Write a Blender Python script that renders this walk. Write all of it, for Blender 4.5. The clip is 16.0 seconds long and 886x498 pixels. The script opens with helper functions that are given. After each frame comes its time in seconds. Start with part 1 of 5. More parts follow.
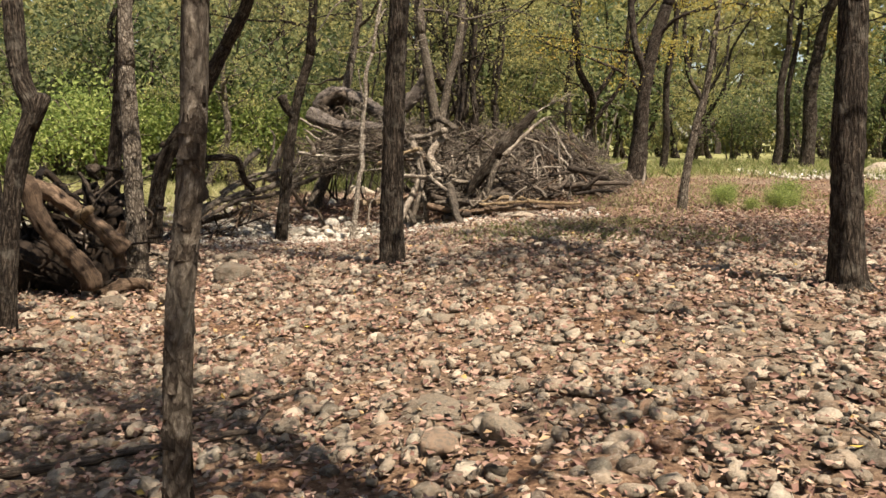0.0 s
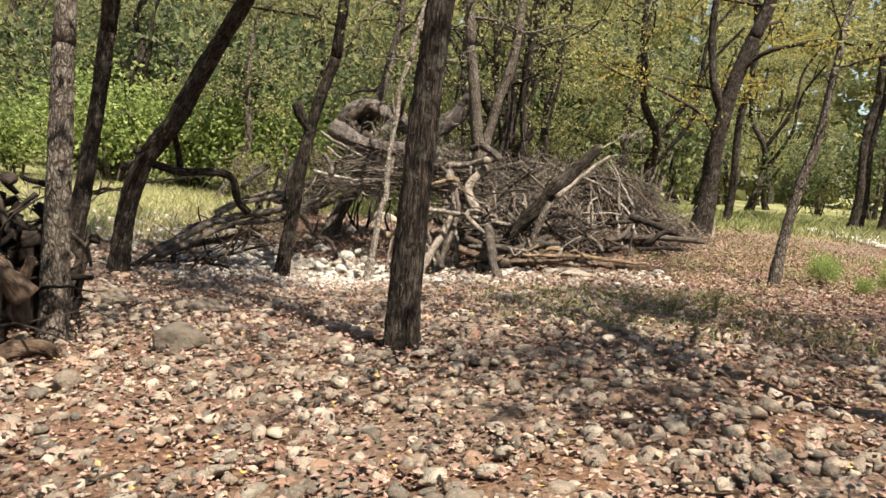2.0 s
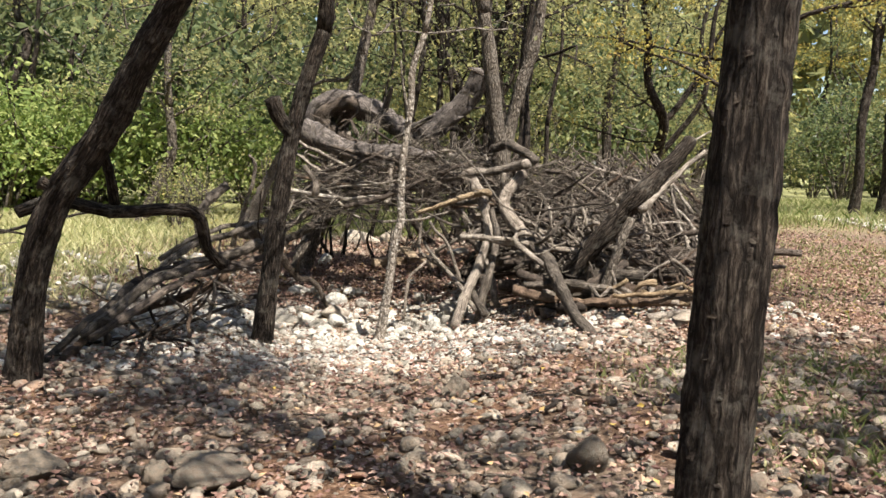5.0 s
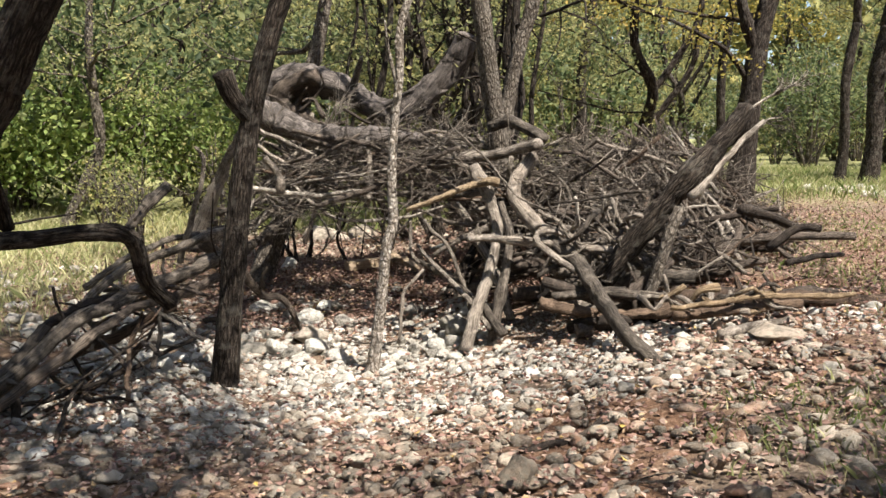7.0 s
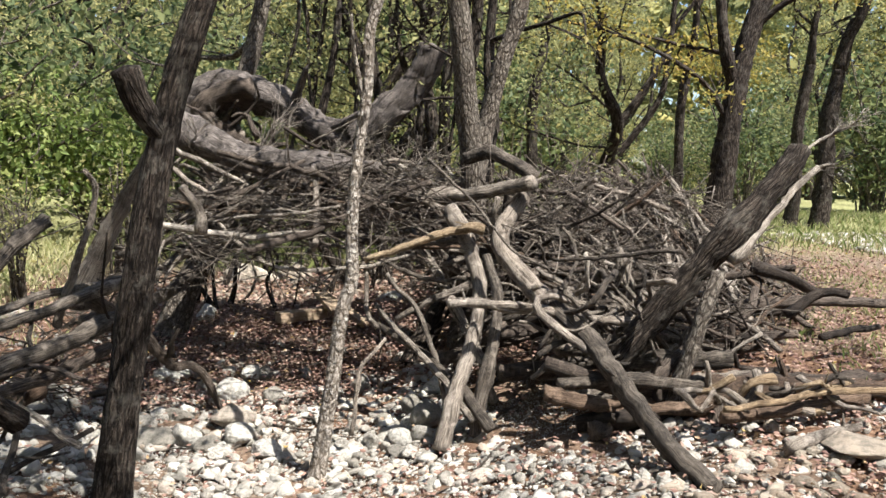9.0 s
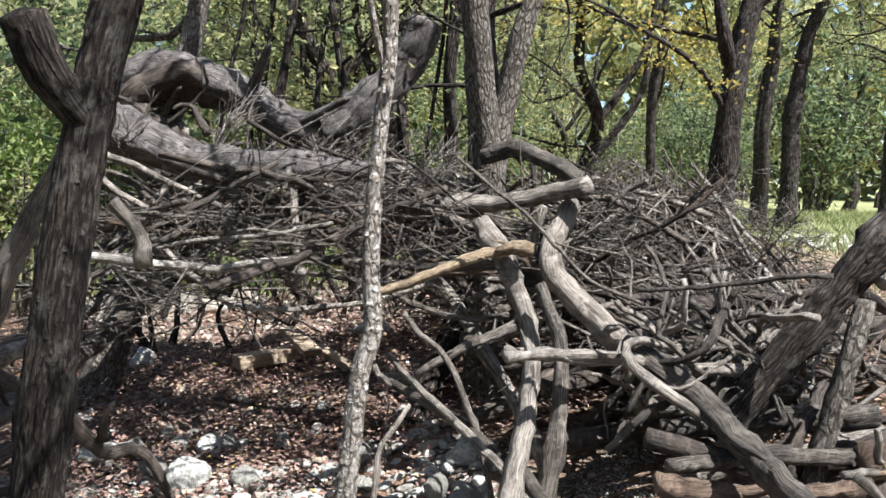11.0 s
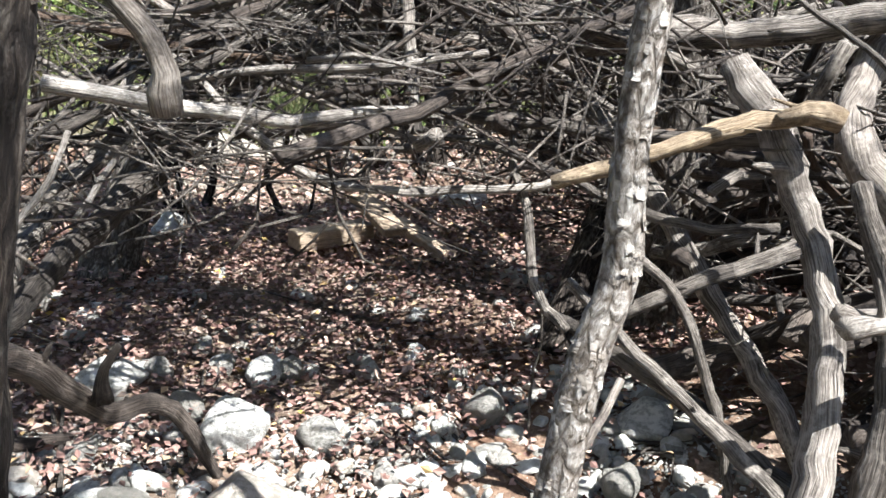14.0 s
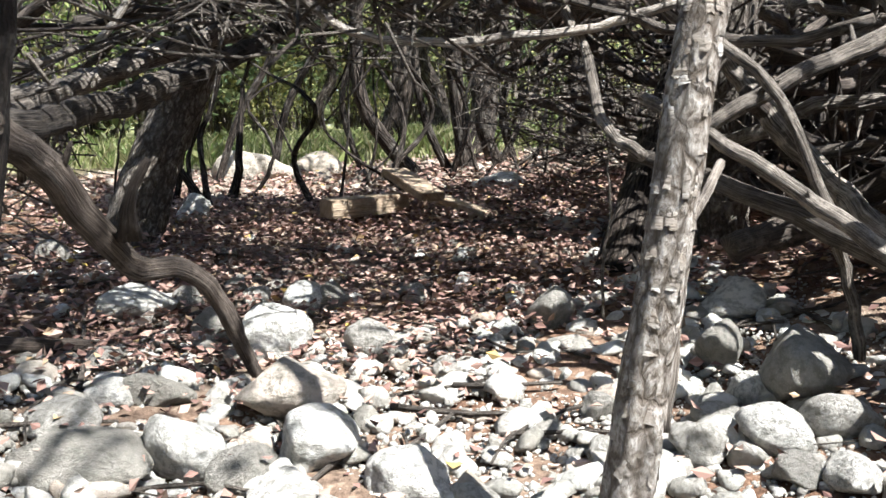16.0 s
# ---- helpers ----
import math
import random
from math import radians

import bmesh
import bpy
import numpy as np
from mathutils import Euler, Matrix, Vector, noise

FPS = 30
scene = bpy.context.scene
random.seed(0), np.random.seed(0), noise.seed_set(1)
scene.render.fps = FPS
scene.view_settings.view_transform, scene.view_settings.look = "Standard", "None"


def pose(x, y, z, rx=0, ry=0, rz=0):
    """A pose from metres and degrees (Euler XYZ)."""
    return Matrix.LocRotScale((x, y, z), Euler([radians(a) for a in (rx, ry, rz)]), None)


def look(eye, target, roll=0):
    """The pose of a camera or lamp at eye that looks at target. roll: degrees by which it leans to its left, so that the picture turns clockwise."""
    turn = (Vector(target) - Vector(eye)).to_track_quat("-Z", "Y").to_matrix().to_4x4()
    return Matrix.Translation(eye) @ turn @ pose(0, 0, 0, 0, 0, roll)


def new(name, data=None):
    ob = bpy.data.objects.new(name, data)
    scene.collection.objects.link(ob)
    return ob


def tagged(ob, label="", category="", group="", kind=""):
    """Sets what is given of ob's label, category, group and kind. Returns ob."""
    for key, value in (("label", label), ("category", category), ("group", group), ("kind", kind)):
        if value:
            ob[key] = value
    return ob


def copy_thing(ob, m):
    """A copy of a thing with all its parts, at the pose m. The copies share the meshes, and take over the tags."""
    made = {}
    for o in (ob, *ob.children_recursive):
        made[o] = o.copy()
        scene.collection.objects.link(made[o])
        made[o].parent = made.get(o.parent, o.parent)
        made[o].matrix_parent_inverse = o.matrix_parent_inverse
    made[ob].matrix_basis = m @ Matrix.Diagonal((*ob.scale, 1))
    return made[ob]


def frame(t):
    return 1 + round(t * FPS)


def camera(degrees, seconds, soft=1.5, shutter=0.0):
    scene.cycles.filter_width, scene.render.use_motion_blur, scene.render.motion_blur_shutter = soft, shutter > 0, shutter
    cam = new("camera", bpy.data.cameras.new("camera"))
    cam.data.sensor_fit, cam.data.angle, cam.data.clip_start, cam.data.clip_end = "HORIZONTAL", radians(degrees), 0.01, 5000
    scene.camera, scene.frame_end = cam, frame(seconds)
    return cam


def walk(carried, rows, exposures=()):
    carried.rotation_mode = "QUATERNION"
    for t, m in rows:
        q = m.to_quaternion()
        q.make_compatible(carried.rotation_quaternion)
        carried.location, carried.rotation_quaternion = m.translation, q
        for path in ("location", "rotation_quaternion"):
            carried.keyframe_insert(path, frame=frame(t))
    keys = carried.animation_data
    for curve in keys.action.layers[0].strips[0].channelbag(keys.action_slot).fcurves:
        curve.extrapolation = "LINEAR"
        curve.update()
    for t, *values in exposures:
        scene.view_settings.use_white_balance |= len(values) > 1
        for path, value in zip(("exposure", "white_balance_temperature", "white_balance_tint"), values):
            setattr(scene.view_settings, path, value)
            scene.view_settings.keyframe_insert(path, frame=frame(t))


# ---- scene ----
cam = camera(56.9, 16.0)
METRES, EYE, TILT, LEAN, TURN = 15.0, 1.50, -7.5, 0.0, 0.0
ROWS = [
    (0.0, 0.0, 0.0, 0.0, 0.0, 0.0, -0.0),
    (0.5, 0.01, 0.0415, 0.0079, -0.22, 0.23, -1.57),
    (1.0, 0.012, 0.0808, 0.0188, -0.41, -0.01, -4.53),
    (1.5, 0.0157, 0.1276, 0.0254, 1.85, 4.45, -0.23),
    (2.0, -0.0031, 0.1638, 0.0305, 2.1, 1.38, -5.16),
    (2.5, -0.0142, 0.1919, 0.042, 4.73, 0.67, -6.11),
    (3.0, -0.0338, 0.2377, 0.0443, 6.35, 4.9, -6.11),
    (3.5, -0.0611, 0.2736, 0.0456, 8.71, -0.25, -7.49),
    (4.0, -0.0725, 0.3175, 0.0525, 3.27, 0.68, -3.29),
    (4.5, -0.0949, 0.3582, 0.057, 0.71, 0.04, -4.1),
    (5.0, -0.1084, 0.3862, 0.0654, -4.15, 1.26, -1.44),
    (7.5, -0.1366, 0.5392, 0.0901, -8.43, -0.44, 0.84),
    (8.0, -0.1391, 0.5699, 0.0958, -10.82, 2.26, -0.7),
    (10.5, -0.1489, 0.7051, 0.114, -16.43, -0.21, 0.71),
    (11.0, -0.1557, 0.7372, 0.1143, -18.65, 1.88, 1.16),
    (11.5, -0.1646, 0.7584, 0.1168, -23.9, 1.35, 3.67),
    (12.0, -0.1613, 0.7918, 0.1176, -24.98, 0.3, 2.52),
    (12.5, -0.1581, 0.8127, 0.1222, -23.68, -1.88, 1.38),
    (13.0, -0.1616, 0.8416, 0.1298, -26.43, -2.81, 0.78),
    (13.5, -0.1612, 0.8527, 0.1327, -21.45, -3.42, -0.77),
    (14.0, -0.1583, 0.8712, 0.1209, -16.74, -9.19, -2.08),
    (14.5, -0.1582, 0.8875, 0.0861, -14.23, -5.42, -0.62),
    (15.0, -0.1599, 0.8929, 0.0694, -15.62, -1.59, -1.26),
    (15.5, -0.161, 0.8911, 0.061, -17.12, -3.45, 1.8),
    (16.0, -0.1627, 0.8874, 0.0587, -15.8, -1.28, 1.35),
]
walk(cam, [(t, pose(0, 0, EYE, TILT, LEAN, TURN) @ pose(METRES * x, METRES * y, METRES * z, 90 + pitch, roll, yaw)) for t, x, y, z, yaw, pitch, roll in ROWS],
     exposures=[(0, 1.08, 7500, 14), (3, 1.34, 6700, 12), (8, 1.36, 6450, 12), (11, 1.66, 5650, 10), (13, 1.9, 5500, 10), (14.5, 2.2, 5700, 10), (16, 2.08, 5750, 10)])

# ---------------------------------------------------------------- light
SUN_AZ, SUN_EL = 142.0, 60.0          # degrees: from +y towards +x, and above the horizon
sun_way = Vector((math.sin(radians(SUN_AZ)) * math.cos(radians(SUN_EL)), math.cos(radians(SUN_AZ)) * math.cos(radians(SUN_EL)), math.sin(radians(SUN_EL))))
world = bpy.data.worlds.new("sky")
scene.world = world
world.use_nodes = True
wn = world.node_tree.nodes
sky = wn.new("ShaderNodeTexSky")
sky.sky_type, sky.sun_disc = "NISHITA", False
sky.sun_elevation, sky.sun_rotation = radians(SUN_EL), radians(SUN_AZ)
wn["Background"].inputs["Strength"].default_value = 0.075
world.node_tree.links.new(sky.outputs["Color"], wn["Background"].inputs["Color"])
sun = new("sun", bpy.data.lights.new("sun", "SUN"))
sun.data.energy, sun.data.angle, sun.data.color = 5.0, radians(0.53), (1.0, 0.95, 0.86)
sun.matrix_world = look((0, 0, 30), Vector((0, 0, 30)) - sun_way)

# ---------------------------------------------------------------- materials


class Nodes:
    """A small builder of node materials."""

    def __init__(self, name, rough=0.8, spec=0.3):
        self.mat = bpy.data.materials.new(name)
        self.mat.use_nodes = True
        self.tree = self.mat.node_tree
        self.bsdf = self.tree.nodes["Principled BSDF"]
        self.bsdf.inputs["Roughness"].default_value = rough
        self.bsdf.inputs["Specular IOR Level"].default_value = spec

    def add(self, kind, **values):
        n = self.tree.nodes.new(kind)
        for key, v in values.items():
            n.inputs[key.replace("_", " ")].default_value = v
        return n

    def link(self, a, b):
        self.tree.links.new(a, b)

    def coords(self, which, scale=(1, 1, 1)):
        c, m = self.add("ShaderNodeTexCoord"), self.add("ShaderNodeMapping")
        m.inputs["Scale"].default_value = scale
        self.link(c.outputs[which], m.inputs["Vector"])
        return m.outputs["Vector"]

    def noise(self, vec, scale, detail=4.0, rough=0.6):
        n = self.add("ShaderNodeTexNoise", Scale=scale, Detail=detail, Roughness=rough)
        self.link(vec, n.inputs["Vector"])
        return n.outputs["Fac"]

    def ramp(self, fac, stops):
        n = self.add("ShaderNodeValToRGB")
        while len(n.color_ramp.elements) < len(stops):
            n.color_ramp.elements.new(0.5)
        for e, (p, c) in zip(n.color_ramp.elements, stops):
            e.position, e.color = p, (*c, 1) if len(c) == 3 else c
        self.link(fac, n.inputs["Fac"])
        return n.outputs["Color"]

    def mix(self, fac, a, b, blend="MIX"):
        n = self.tree.nodes.new("ShaderNodeMix")
        n.data_type, n.blend_type = "RGBA", blend
        for v, s in ((fac, n.inputs[0]), (a, n.inputs[6]), (b, n.inputs[7])):
            if isinstance(v, bpy.types.NodeSocket):
                self.link(v, s)
            else:
                s.default_value = (*v, 1) if isinstance(v, tuple) else v
        return n.outputs[2]

    def bump(self, height, strength, distance):
        n = self.add("ShaderNodeBump", Strength=strength, Distance=distance)
        self.link(height, n.inputs["Height"])
        self.link(n.outputs["Normal"], self.bsdf.inputs["Normal"])

    def colour(self, socket):
        self.link(socket, self.bsdf.inputs["Base Color"])
        return self.mat


def bark_material(name, dark, mid, light, wide=13.0, tall=5.0):
    n = Nodes(name, 0.9, 0.15)
    uv, ob = n.coords("UV"), n.coords("Object")
    warp = n.add("ShaderNodeTexNoise", Scale=9.0, Detail=4.0, Roughness=0.65)
    n.link(uv, warp.inputs["Vector"])
    bent = n.mix(0.07, uv, warp.outputs["Color"], "ADD")
    scale = n.add("ShaderNodeMapping")
    scale.inputs["Scale"].default_value = (wide, tall, 1)
    n.link(bent, scale.inputs["Vector"])
    cells = n.add("ShaderNodeTexVoronoi", Scale=1.0)
    cells.feature = "DISTANCE_TO_EDGE"
    n.link(scale.outputs["Vector"], cells.inputs["Vector"])
    fine = n.noise(scale.outputs["Vector"], 3.2, 7, 0.72)
    crack = n.ramp(cells.outputs["Distance"], [(0.0, (0, 0, 0)), (0.22, (1, 1, 1))])
    tone = n.ramp(fine, [(0.36, dark), (0.5, mid), (0.64, light)])
    plates = n.mix(n.ramp(cells.outputs["Distance"], [(0.0, (0.1, 0.1, 0.1)), (0.2, (1, 1, 1))]), dark, tone)
    lichen = n.ramp(n.noise(ob, 8.0, 5, 0.7), [(0.52, (0, 0, 0)), (0.66, (0.7, 0.7, 0.7))])
    mossy = n.mix(lichen, plates, n.mix(0.5, light, (0.30, 0.29, 0.25)))
    height = n.mix(0.6, crack, fine)
    n.bump(height, 1.0, 0.035)
    return n.colour(n.mix(0.5, plates, mossy))


def driftwood_material(name, dark, mid, light, least=0.3):
    n = Nodes(name, 0.78, 0.25)
    uv = n.coords("UV", (22, 1.8, 1))
    ob = n.coords("Object")
    info = n.add("ShaderNodeObjectInfo")
    fibre = n.noise(uv, 3.2, 7, 0.7)
    stain = n.noise(ob, 6.0, 7, 0.72)
    base = n.mix(0.12, n.ramp(fibre, [(0.34, dark), (0.47, mid), (0.6, light)]), mid)
    crack = n.ramp(n.noise(n.coords("UV", (26, 1.1, 1)), 2.4, 5, 0.6), [(0.37, (1, 1, 1)), (0.43, (0, 0, 0))])
    base = n.mix(crack, base, n.mix(0.85, base, dark))
    worn = n.mix(n.ramp(stain, [(0.45, (0, 0, 0)), (0.6, (0.9, 0.9, 0.9))]), base, n.mix(0.7, base, dark))
    silver = n.ramp(n.noise(ob, 15.0, 6, 0.7), [(0.52, (0, 0, 0)), (0.66, (0.75, 0.75, 0.75))])
    worn = n.mix(silver, worn, light)
    vary = n.ramp(info.outputs["Random"], [(0.0, (least, least * 0.91, least * 0.82)), (0.5, (0.75, 0.70, 0.645)), (1.0, (1.2, 1.15, 1.08))])
    n.bump(n.mix(0.35, n.mix(crack, fibre, (0.0, 0.0, 0.0)), stain), 1.0, 0.03)
    return n.colour(n.mix(1.0, worn, vary, "MULTIPLY"))


def stone_material(name, stops):
    n = Nodes(name, 0.85, 0.25)
    ob = n.coords("Object")
    geo, info = n.add("ShaderNodeNewGeometry"), n.add("ShaderNodeObjectInfo")
    add = n.add("ShaderNodeMath")
    n.link(geo.outputs["Random Per Island"], add.inputs[0])
    n.link(info.outputs["Random"], add.inputs[1])
    frac = n.add("ShaderNodeMath")
    frac.operation = "FRACT"
    n.link(add.outputs[0], frac.inputs[0])
    base = n.ramp(frac.outputs[0], stops)
    blot = n.noise(ob, 9.0, 5, 0.65)
    dirty = n.mix(n.ramp(blot, [(0.45, (0, 0, 0)), (0.6, (1, 1, 1))]), base, n.mix(0.6, base, (0.15, 0.145, 0.115)))
    fine = n.noise(ob, 60.0, 3, 0.6)
    n.bump(n.noise(ob, 14.0, 8, 0.72), 0.9, 0.05)
    return n.colour(n.mix(n.ramp(fine, [(0.5, (0, 0, 0)), (0.75, (0.5, 0.5, 0.5))]), dirty, n.mix(0.5, dirty, (0.62, 0.59, 0.53))))


def soil_material():
    n = Nodes("soil and crumbled leaves", 0.95, 0.1)
    ob = n.coords("Object")
    broad, fine = n.noise(ob, 0.7, 4), n.noise(ob, 26.0, 5, 0.7)
    a = n.ramp(fine, [(0.3, (0.05, 0.03, 0.02)), (0.5, (0.14, 0.08, 0.05)), (0.62, (0.22, 0.14, 0.09)), (0.75, (0.33, 0.25, 0.18))])
    b = n.ramp(fine, [(0.3, (0.07, 0.05, 0.036)), (0.55, (0.18, 0.135, 0.098)), (0.75, (0.34, 0.285, 0.22))])
    green = n.ramp(fine, [(0.3, (0.14, 0.14, 0.06)), (0.55, (0.26, 0.26, 0.12)), (0.8, (0.40, 0.38, 0.22))])
    sep = n.add("ShaderNodeSeparateXYZ")
    n.link(ob, sep.inputs[0])
    far = n.add("ShaderNodeMapRange", From_Min=21.0, From_Max=25.0)
    n.link(sep.outputs["Y"], far.inputs["Value"])
    west = n.add("ShaderNodeMapRange", From_Min=-4.6, From_Max=-6.2)
    north = n.add("ShaderNodeMapRange", From_Min=14.0, From_Max=16.5)
    n.link(sep.outputs["X"], west.inputs["Value"])
    n.link(sep.outputs["Y"], north.inputs["Value"])
    glade, either = n.add("ShaderNodeMath"), n.add("ShaderNodeMath")
    glade.operation, either.operation = "MULTIPLY", "MAXIMUM"
    n.link(west.outputs["Result"], glade.inputs[0])
    n.link(north.outputs["Result"], glade.inputs[1])
    n.link(far.outputs["Result"], either.inputs[0])
    n.link(glade.outputs[0], either.inputs[1])
    near = n.mix(n.ramp(broad, [(0.4, (0, 0, 0)), (0.6, (1, 1, 1))]), a, b)
    n.bump(fine, 0.9, 0.03)
    return n.colour(n.mix(either.outputs[0], near, green))


def leaf_material(name, stops, through_light=0.45, rough=0.6):
    n = Nodes(name, rough, 0.25)
    geo = n.add("ShaderNodeNewGeometry")
    c = n.ramp(geo.outputs["Random Per Island"], stops)
    n.colour(c)
    if through_light:
        t = n.add("ShaderNodeBsdfTranslucent")
        n.link(c, t.inputs["Color"])
        m = n.add("ShaderNodeMixShader", Fac=through_light)
        n.link(n.bsdf.outputs[0], m.inputs[1])
        n.link(t.outputs[0], m.inputs[2])
        n.link(m.outputs[0], n.tree.nodes["Material Output"].inputs["Surface"])
    return n.mat


BARK = bark_material("dark furrowed bark", (0.010, 0.0075, 0.006), (0.05, 0.038, 0.029), (0.15, 0.125, 0.10), 13.0, 4.5)
BARK_PALE = bark_material("pale flaking bark", (0.11, 0.085, 0.062), (0.36, 0.315, 0.265), (0.60, 0.555, 0.495), 9.0, 14.0)
BARK_FLAKE = bark_material("bleached bark flakes", (0.22, 0.18, 0.14), (0.42, 0.375, 0.32), (0.64, 0.60, 0.54), 9.0, 14.0)
BARK_SPOT = bark_material("mottled grey bark", (0.05, 0.04, 0.032), (0.15, 0.125, 0.10), (0.36, 0.32, 0.265), 11.0, 11.0)
GREY = driftwood_material("weathered grey driftwood", (0.03, 0.025, 0.021), (0.15, 0.13, 0.11), (0.41, 0.375, 0.33))
PALE = driftwood_material("bleached driftwood", (0.075, 0.063, 0.053), (0.31, 0.28, 0.245), (0.6, 0.565, 0.515), 0.75)
SLATE = driftwood_material("lilac-grey weathered trunk", (0.025, 0.022, 0.02), (0.115, 0.102, 0.096), (0.30, 0.275, 0.265), 0.85)
# dark wood; inside the pile its tone also stands in for shade
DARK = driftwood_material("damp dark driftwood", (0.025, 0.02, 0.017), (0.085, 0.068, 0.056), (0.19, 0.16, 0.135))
TAN = driftwood_material("broken tan wood", (0.11, 0.08, 0.05), (0.31, 0.235, 0.15), (0.52, 0.43, 0.30), 0.8)
ROOT = driftwood_material("brown root wood", (0.035, 0.023, 0.016), (0.115, 0.08, 0.056), (0.24, 0.175, 0.13))
# earthy roots, near black so the colour carries the shade of the stump's hollow
EARTH_SHADE = driftwood_material("black earth and rotten wood", (0.008, 0.006, 0.005), (0.025, 0.018, 0.013), (0.06, 0.042, 0.03))
PLANK = driftwood_material("old sawn plank", (0.22, 0.165, 0.115), (0.38, 0.30, 0.215), (0.50, 0.41, 0.31))
STONE = stone_material("washed limestone", [(0.0, (0.26, 0.235, 0.195)), (0.2, (0.36, 0.33, 0.285)), (0.45, (0.50, 0.465, 0.405)), (0.8, (0.66, 0.63, 0.565)), (1.0, (0.40, 0.31, 0.23))])
DUSTY = stone_material("dusty brown cobble", [(0.0, (0.12, 0.092, 0.07)), (0.3, (0.23, 0.18, 0.132)), (0.6, (0.35, 0.28, 0.21)), (0.85, (0.50, 0.43, 0.34)), (0.93, (0.30, 0.185, 0.12)), (1.0, (0.24, 0.13, 0.085))])
SOIL = soil_material()
LEAF = leaf_material("olive green leaves", [(0.0, (0.15, 0.17, 0.085)), (0.4, (0.29, 0.30, 0.14)), (0.75, (0.44, 0.43, 0.19)), (1.0, (0.54, 0.47, 0.19))], 0.62)
LEAF_DARK = leaf_material("dark green leaves", [(0.0, (0.06, 0.09, 0.045)), (0.5, (0.15, 0.19, 0.085)), (1.0, (0.28, 0.30, 0.13))], 0.58)
LEAF_BRIGHT = leaf_material("fresh green leaves", [(0.0, (0.15, 0.22, 0.07)), (0.5, (0.28, 0.36, 0.11)), (1.0, (0.46, 0.50, 0.19))], 0.55)
LEAF_YELLOW = leaf_material("yellow autumn leaves", [(0.0, (0.27, 0.25, 0.06)), (0.6, (0.42, 0.36, 0.09)), (1.0, (0.45, 0.31, 0.09))])
LITTER = leaf_material("fallen dry leaves", [(0.0, (0.10, 0.052, 0.042)), (0.35, (0.21, 0.122, 0.094)), (0.65, (0.30, 0.195, 0.15)), (0.92, (0.37, 0.27, 0.21)), (0.99, (0.36, 0.24, 0.12)), (1.0, (0.42, 0.30, 0.07))], 0.0, 0.7)
STRAW = leaf_material("sun-bleached meadow grass", [(0.0, (0.20, 0.24, 0.09)), (0.4, (0.40, 0.40, 0.19)), (1.0, (0.62, 0.57, 0.36))], 0.4)
GRASS = leaf_material("dry and green grass", [(0.0, (0.11, 0.165, 0.045)), (0.4, (0.22, 0.25, 0.085)), (1.0, (0.47, 0.43, 0.25))], 0.35)

# ---------------------------------------------------------------- mesh tools
rng = np.random.default_rng(7)


def link_mesh(name, verts, faces, mat, parent=None, uvs=None, label="", smooth=True):
    me = bpy.data.meshes.new(name)
    me.from_pydata(np.asarray(verts).tolist(), [], faces if isinstance(faces, list) else faces.tolist())
    if uvs is not None:
        me.uv_layers.new(name="UVMap").data.foreach_set("uv", np.asarray(uvs, np.float32).ravel())
    me.materials.append(mat)
    if smooth:
        me.shade_smooth()
    ob = new(name, me)
    if parent is not None:
        ob.parent = parent
    return tagged(ob, label=label)


def part(name, bm, material, parent, label=""):
    me = bpy.data.meshes.new(name)
    bm.to_mesh(me)
    bm.free()
    me.materials.append(material)
    ob = new(name, me)
    ob.parent = parent
    return tagged(ob, label=label)


def spline(pts, step):
    """Points along a Catmull-Rom curve through pts, about step apart."""
    p = np.asarray(pts, float)
    p = np.vstack([2 * p[0] - p[1], p, 2 * p[-1] - p[-2]])
    out = []
    for i in range(1, len(p) - 2):
        n = max(1, int(np.linalg.norm(p[i + 1] - p[i]) / step))
        for s in np.arange(n) / n:
            a, b, c, d = p[i - 1], p[i], p[i + 1], p[i + 2]
            out.append(0.5 * (2 * b + (c - a) * s + (2 * a - 5 * b + 4 * c - d) * s * s + (3 * b - a - 3 * c + d) * s ** 3))
    out.append(p[-2])
    return np.array(out)


